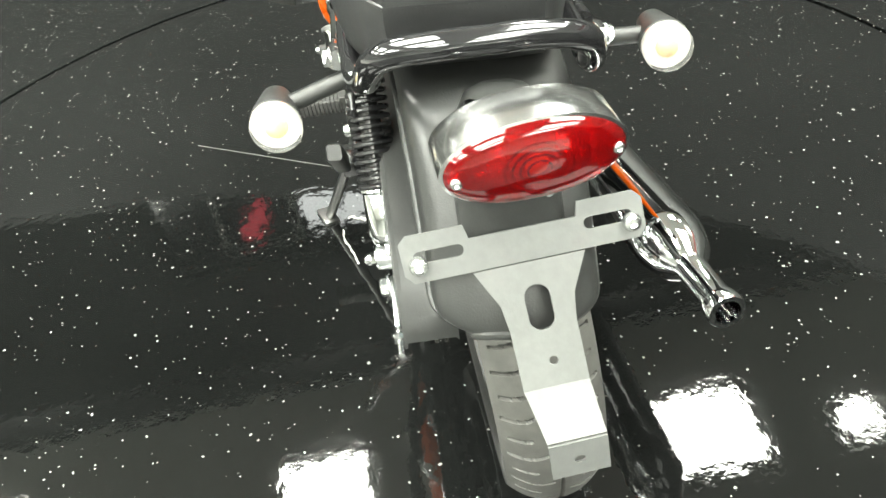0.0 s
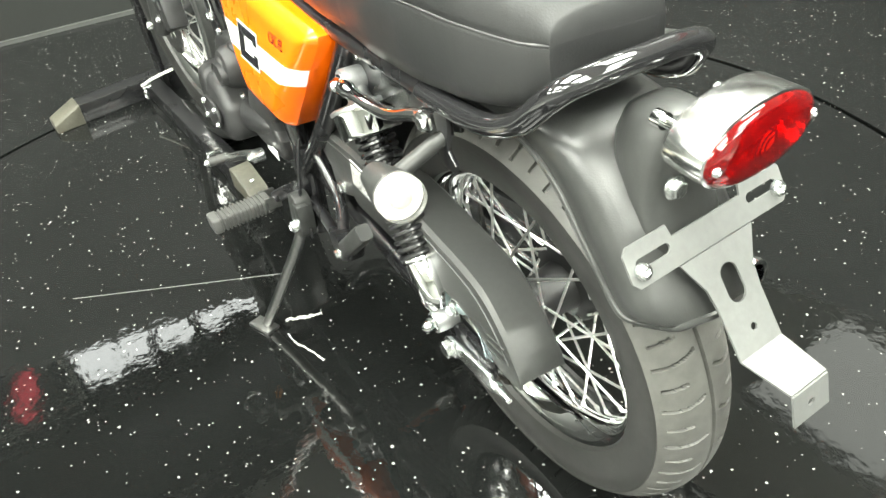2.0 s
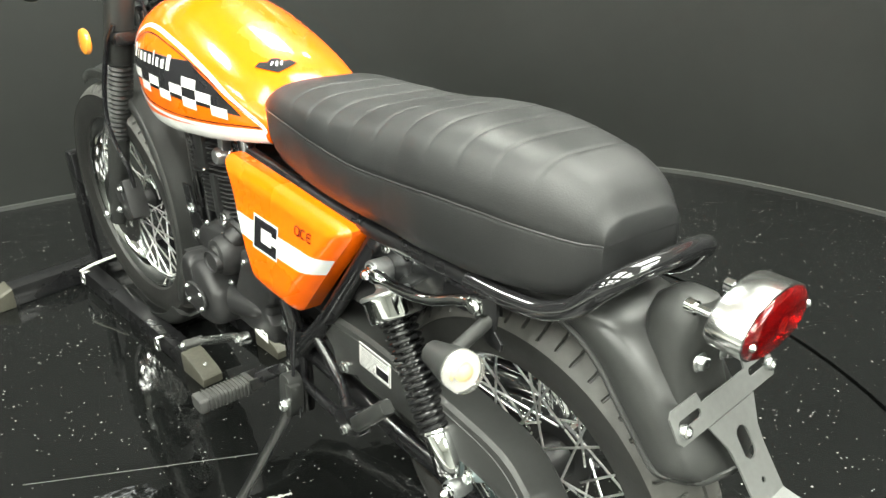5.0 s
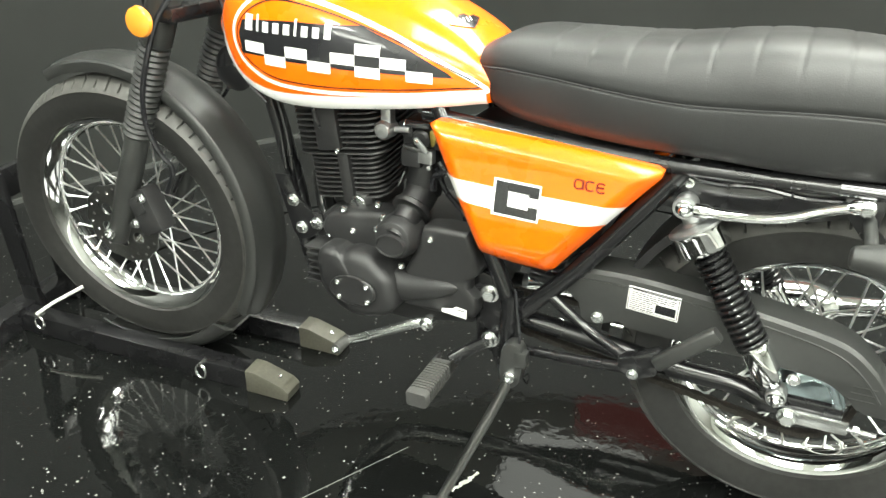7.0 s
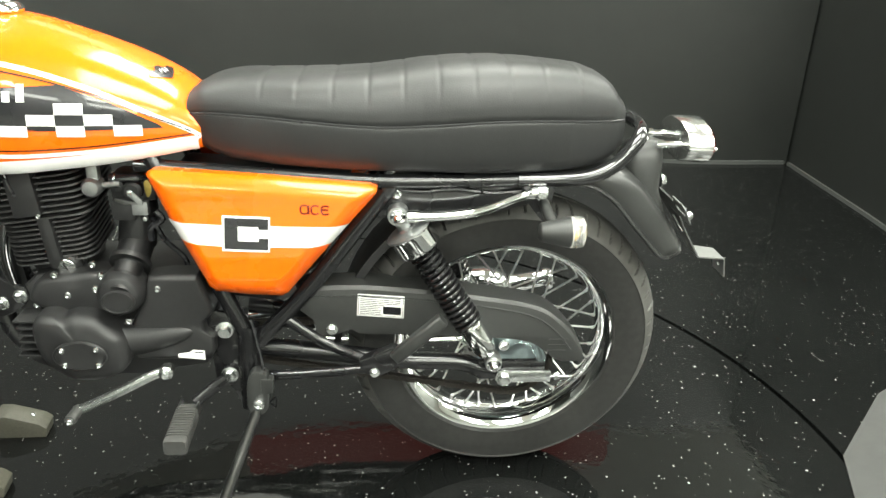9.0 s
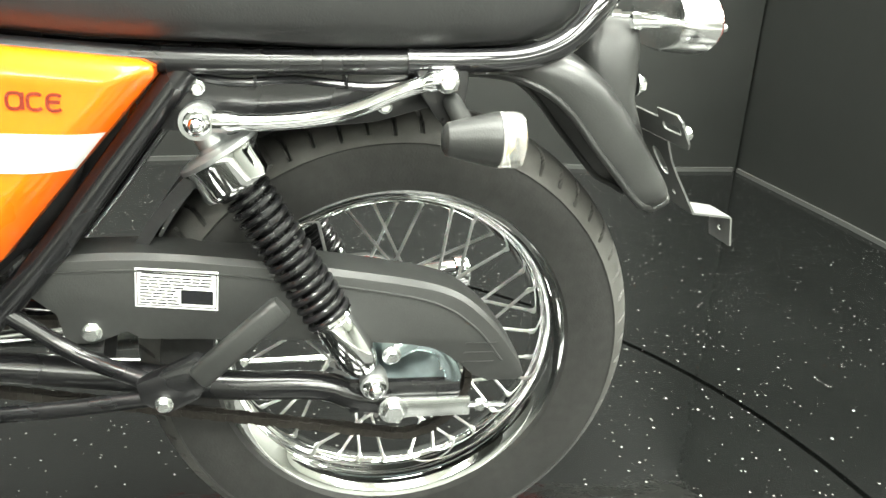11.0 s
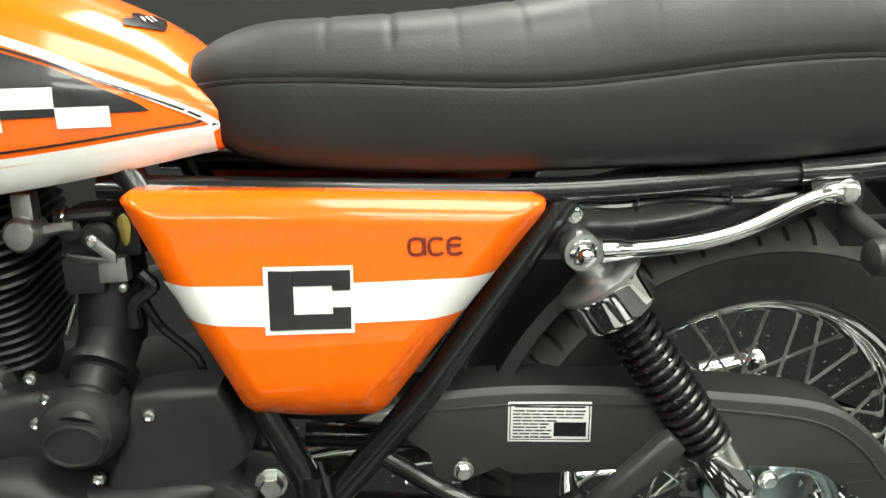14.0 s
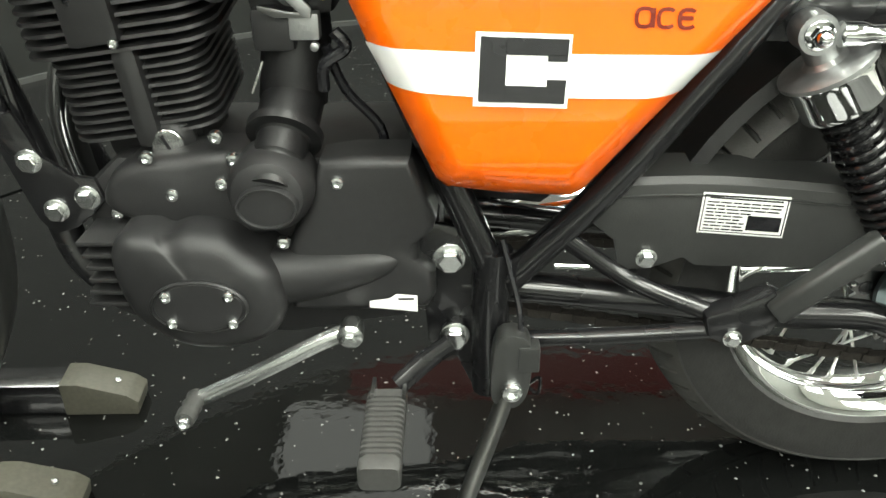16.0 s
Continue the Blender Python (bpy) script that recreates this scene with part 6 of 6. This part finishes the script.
bmesh.ops.recalc_face_normals(bm, faces=bm.faces)
part("gap_shade", bm, BOOT, bike, "dark curved sheet added to darken the gap before the tyre")

# ---- front end ----
def fork_leg(side):
    y = side * 0.098
    a, b = Vector((-1.291, y, 0.316)), Vector((-1.075, y, 0.86))
    u = (b - a).normalized()
    L = (b - a).length
    m = aim(a, b)
    bm = bmesh.new()
    lathe(bm, [(0.012, -0.012), (0.02, -0.01), (0.021, 0.0), (0.0225, 0.05), (0.0245, 0.12), (0.0245, 0.26), (0.022, 0.265)], 24, m)
    leg = part("fork_leg", bm, SATIN, bike, "satin black fork leg with rubber gaiter")
    bm = bmesh.new()
    prof = []
    for k in range(34):
        prof.append((0.031 if k % 2 else 0.0265, 0.255 + k * 0.0062))
    lathe(bm, prof, 24, m)
    part("gaiter", bm, SATIN, leg, "ribbed black rubber gaiter")
    bm = bmesh.new()
    lathe(bm, [(0.026, 0.45), (0.031, 0.47), (0.031, L + 0.05), (0.024, L + 0.06)], 24, m)
    part("upper_tube", bm, SATIN, leg)
    bolt(leg, (-1.288, y + side * 0.024, 0.329), 0.011, 1, LEFT if side < 0 else LEFT.inverted())
    return leg


fork_leg(-1)
fork_leg(1)
bm = bmesh.new()
block(bm, (-1.085, 0, 0.80), (0.07, 0.25, 0.03), 0.01)
block(bm, (-1.045, 0, 0.93), (0.07, 0.25, 0.025), 0.01)
lathe(bm, [(0.025, 0.78), (0.025, 0.95)], 20, Matrix.Translation((-1.03, 0, 0)) @ Matrix.Rotation(radians(-12), 4, "Y"))
part("fork_clamp", bm, FRAME, bike, "black fork clamps")
bm = bmesh.new()
lathe(bm, [(0.0, -0.08), (0.04, -0.075), (0.075, -0.045), (0.09, 0.0), (0.093, 0.03), (0.088, 0.035)], 36, Matrix.Translation((-1.19, 0, 0.925)) @ Matrix.Rotation(radians(-95), 4, "Y"))
head = part("headlight", bm, CHROME, bike, "round chrome headlight")
bm = bmesh.new()
lathe(bm, [(0.088, 0.034), (0.06, 0.045), (0, 0.05)], 36, Matrix.Translation((-1.19, 0, 0.925)) @ Matrix.Rotation(radians(-95), 4, "Y"))
part("lens", bm, CLEARLENS, head)
part("handlebar", tube([(-0.84, -0.36, 1.05), (-0.95, -0.3, 1.06), (-1.04, -0.16, 1.0), (-1.05, 0, 0.98), (-1.04, 0.16, 1.0), (-0.95, 0.3, 1.06), (-0.84, 0.36, 1.05)], 0.011, 12, 6), CHROME, bike, "chrome handlebar")
indicator((-1.19, -0.235, 0.893), (-1.09, -0.125, 0.885), Matrix.Rotation(radians(-90), 4, "Y"), "satin black bullet turn signal", CLEARLENS)
bm = bmesh.new()
lathe(bm, [(0.026, 0), (0.028, 0.004), (0.026, 0.01), (0.02, 0.013), (0, 0.014)], 28, Matrix.Translation((-1.079, -0.172, 0.796)) @ LEFT)
part("reflector", bm, AMBER, bike, "round amber side reflector")
bm = bmesh.new()
lathe(bm, [(0.0, -0.03), (0.02, -0.03), (0.024, -0.01), (0.042, -0.006), (0.044, 0.006), (0.03, 0.012), (0, 0.013)], 28, Matrix.Translation((-0.985, -0.04, 0.70)) @ LEFT)
part("horn", bm, FRAME, bike, "round black horn")
for pts, r in (([(-1.06, -0.12, 0.83), (-1.09, -0.13, 0.78), (-1.125, -0.138, 0.68), (-1.135, -0.138, 0.6), (-1.12, -0.13, 0.54), (-1.10, -0.12, 0.50), (-1.14, -0.1, 0.44)], 0.0055), ([(-1.0, -0.08, 0.9), (-0.975, -0.07, 0.8), (-0.95, -0.07, 0.7), (-0.9, -0.07, 0.65)], 0.004), ([(-1.05, 0.1, 0.9), (-1.08, 0.12, 0.7), (-1.2, 0.08, 0.5), (-1.28, 0.07, 0.36)], 0.004)):
    part("cable", tube(pts, r, 8, 6), INK, bike)

ARC = [Vector((FA[0] + 0.345 * math.cos(a), FA[1], FA[2] + 0.345 * math.sin(a))) for a in [radians(-30 + (118 + 30) * k / 44) for k in range(45)]]


def arc_fender(path, c, w, sk):
    bm = bmesh.new()
    prev = None
    n = len(path)
    for i, p in enumerate(path):
        nrm = (p - Vector(c)).normalized()
        f = i / (n - 1)
        ww = w * (1 - 2.2 * max(0, f - 0.94) ** 1.0 - 2.0 * max(0, 0.05 - f))
        prof = [(-ww, -sk - 0.01), (-ww, -sk * 0.55), (-ww * 0.92, -sk * 0.2), (-ww * 0.7, -0.003), (-ww * 0.35, 0.006), (0, 0.008), (ww * 0.35, 0.006), (ww * 0.7, -0.003), (ww * 0.92, -sk * 0.2), (ww, -sk * 0.55), (ww, -sk - 0.01)]
        prof = prof + [(y * 0.97, h - 0.003) for y, h in prof[::-1]]
        row = [bm.verts.new(p + nrm * h + Vector((0, y, 0))) for y, h in prof]
        m = len(row)
        if prev:
            for k in range(m):
                bm.faces.new((prev[k], prev[(k + 1) % m], row[(k + 1) % m], row[k]))
        else:
            bm.faces.new(row)
        prev = row
    bm.faces.new(prev[::-1])
    bmesh.ops.recalc_face_normals(bm, faces=bm.faces)
    return bm


part("front_fender", arc_fender(ARC, FA, 0.058, 0.014), SATIN, bike, "satin dark grey plastic front mudguard", 45)
# front brake
bm = bmesh.new()
def ring_points(cx, cz, r, n, wave=0.0):
    return [(cx + (r + wave * math.cos(12 * k * 2 * math.pi / n)) * math.cos(k * 2 * math.pi / n), cz + (r + wave * math.cos(12 * k * 2 * math.pi / n)) * math.sin(k * 2 * math.pi / n)) for k in range(n)]


holes = [ring_points(0, 0, 0.028, 24)]
for k in range(6):
    a = radians(60 * k + 20)
    holes.append(ring_points(0.057 * math.cos(a), 0.057 * math.sin(a), 0.0175, 16))
for k in range(24):
    a = radians(15 * k + 5)
    r = 0.092 if k % 2 else 0.103
    holes.append(ring_points(r * math.cos(a), r * math.sin(a), 0.0042, 8))
sheet(bm, ring_points(0, 0, 0.114, 96, 0.0025), holes, lambda u, v, d: Vector((u, d - 0.002, v)), 0.004)
bmesh.ops.recalc_face_normals(bm, faces=bm.faces)
disc = part("brake_disc", bm, STEEL, front, "steel front brake disc")
disc.location = (0, -0.058, 0)
disc.scale = (0.8, 1, 0.8)
bm = bmesh.new()
block(bm, (-1.205, -0.085, 0.385), (0.06, 0.05, 0.1), 0.012, Matrix.Rotation(radians(-25), 4, "Y"))
block(bm, (-1.215, -0.105, 0.40), (0.035, 0.02, 0.04), 0.008, Matrix.Rotation(radians(-25), 4, "Y"))
cal = part("brake_caliper", bm, ENGINE, bike, "black front brake caliper")
bolt(cal, (-1.2, -0.112, 0.42), 0.008)
bolt(cal, (-1.225, -0.112, 0.36), 0.008)

# ---- wheel stand ----
ws = thing("wheel_stand", "black steel front wheel chock standing on the turntable", "wheel stand")
for y0, y1, x1 in ((-0.113, -0.068, -0.942), (0.08, 0.125, -0.92)):
    bm = bmesh.new()
    block(bm, ((x1 - 1.64) / 2, (y0 + y1) / 2, GROUND + 0.025), (x1 + 1.64, y1 - y0, 0.05), 0.004)
    rail = part("rail", bm, FRAME, ws, "black steel box rail")
    bm = bmesh.new()
    prism(bm, [(x1 - 0.03, GROUND), (x1 - 0.03, GROUND + 0.054), (x1 - 0.005, GROUND + 0.054), (x1 + 0.06, GROUND + 0.034), (x1 + 0.075, GROUND + 0.022), (x1 + 0.072, GROUND)], y0 - 0.003, y1 + 0.003, 0.003)
    cap = part("end_cap", bm, CAPGREY, rail, "worn olive grey plastic end cap")
    bolt(cap, (x1 + 0.042, (y0 + y1) / 2, GROUND + 0.04), 0.005, 1, Matrix.Rotation(radians(24), 4, "Y"))
bm = bmesh.new()
block(bm, (-1.625, 0.0, GROUND + 0.028), (0.055, 0.64, 0.056), 0.004)
bar = part("cross_bar", bm, FRAME, ws, "black steel cross bar")
for s in (-1, 1):
    bm = bmesh.new()
    prism(bm, [(-1.66, GROUND), (-1.66, GROUND + 0.058), (-1.65, GROUND + 0.06), (-1.6, GROUND + 0.06), (-1.59, GROUND + 0.056), (-1.59, GROUND)], s * 0.345 - 0.04, s * 0.345 + 0.04, 0.004)
    for v in bm.verts:
        v.co.z -= max(0.0, (abs(v.co.y) - 0.33)) * 0.6 if v.co.z > GROUND + 0.02 else 0
    part("end_cap", bm, CAPGREY, bar, "worn olive grey plastic end cap")
for x in (-1.36, -1.2):
    bm = bmesh.new()
    block(bm, (x, 0.006, GROUND + 0.012), (0.03, 0.2, 0.016), 0.003)
    part("cross_plate", bm, FRAME, ws)
bm = bmesh.new()
for y in (-0.055, 0.055):
    block(bm, (-1.622, y, 0.2), (0.05, 0.016, 0.38), 0.004, Matrix.Rotation(radians(-6), 4, "Y"))
block(bm, (-1.638, 0, 0.36), (0.03, 0.13, 0.07), 0.006, Matrix.Rotation(radians(-6), 4, "Y"))
part("post", bm, FRAME, ws, "black steel upright posts joined by a plate")
bm = bmesh.new()
prev = None
for k in range(13):
    a = radians(-112 + 66 * k / 12)
    row = [bm.verts.new((FRONT_AXLE.translation.x + r * math.cos(a), y + 0.003, FRONT_AXLE.translation.z + r * math.sin(a))) for y, r in ((-0.082, 0.29), (-0.07, 0.318), (-0.05, 0.331), (0.05, 0.331), (0.07, 0.318), (0.082, 0.29), (0.078, 0.29), (0.048, 0.326), (-0.048, 0.326), (-0.078, 0.29))]
    if prev:
        for j in range(10):
            bm.faces.new((prev[j], prev[(j + 1) % 10], row[(j + 1) % 10], row[j]))
    else:
        bm.faces.new(row)
    prev = row
bm.faces.new(prev[::-1])
bmesh.ops.recalc_face_normals(bm, faces=bm.faces)
for v in bm.verts:
    v.co.z = max(v.co.z, GROUND + 0.006)
part("cradle", bm, SATIN, ws, "black curved tyre cradle")
for x, y, z in ((-1.078, -0.128, 0.042), (-1.516, -0.135, 0.065)):
    bm = bmesh.new()
    sweep(bm, [(x + 0.013 * math.cos(a), y, z + 0.017 * math.sin(a)) for a in [k * 2 * math.pi / 20 for k in range(20)]], 0.0028, 8, True)
    part("pull_ring", bm, ZINC, ws, "bright zinc pull ring")
    part("pin", tube([(x, y + 0.02, z + 0.017), (x, y - 0.003, z + 0.017)], 0.005, 8, 1), ZINC, ws)
part("strap", tube([(-1.516, -0.138, 0.09), (-1.49, -0.11, 0.11), (-1.455, -0.08, 0.13), (-1.437, -0.061, 0.14)], 0.0042, 8, 5), ROPE, ws, "off-white tie-down rope")

# wiring and fixings under the seat rail
part("harness", tube([(-0.13, -0.1, 0.645), (-0.08, -0.106, 0.638), (-0.02, -0.104, 0.642), (0.05, -0.106, 0.636), (0.11, -0.11, 0.64), (0.132, -0.118, 0.622)], 0.0045, 8, 6), INK, bike, "black wiring loom under the seat rail")
for x in (-0.06, 0.03, 0.1):
    bm = bmesh.new()
    sweep(bm, [(x, -0.108 + 0.009 * math.cos(a), 0.648 + 0.014 * math.sin(a)) for a in [k * 2 * math.pi / 16 for k in range(16)]], 0.0016, 6, True)
    part("cable_tie", bm, INK, bike)
bolt(frame_tubes, (-0.118, -0.103, 0.632), 0.006)
bolt(frame_tubes, (0.07, -0.104, 0.617), 0.006)
# rear hub sleeve and brake rod
part("brake_rod", tube([(-0.3, 0.1, 0.25), (-0.1, 0.105, 0.24), (0.07, 0.108, 0.245)], 0.004, 8, 4), ZINC, bike, "zinc rear brake rod")

# raised crease along the chain guard
CREASE = smooth2([(-0.29, 0.441), (-0.18, 0.443), (-0.07, 0.434), (0.04, 0.42), (0.13, 0.401), (0.178, 0.37), (0.21, 0.33)], 8)
part("crease", sweep(bmesh.new(), [(x, -0.112, z) for x, z in CREASE], 0.0017, 6), SATIN, guard)
# black discs on the sprocket, the dark of lightening holes painted on
for k in range(5):
    a = radians(36 + 72 * k)
    bm = bmesh.new()
    lathe(bm, [(0.009, 0), (0.009, 0.0012), (0.006, 0.0014), (0.006, 0.0004), (0, 0.0004)], 14, Matrix.Translation((0.067 * math.cos(a), -0.0622, 0.067 * math.sin(a))) @ LEFT)
    part("hole_disc", bm, INK, rear)
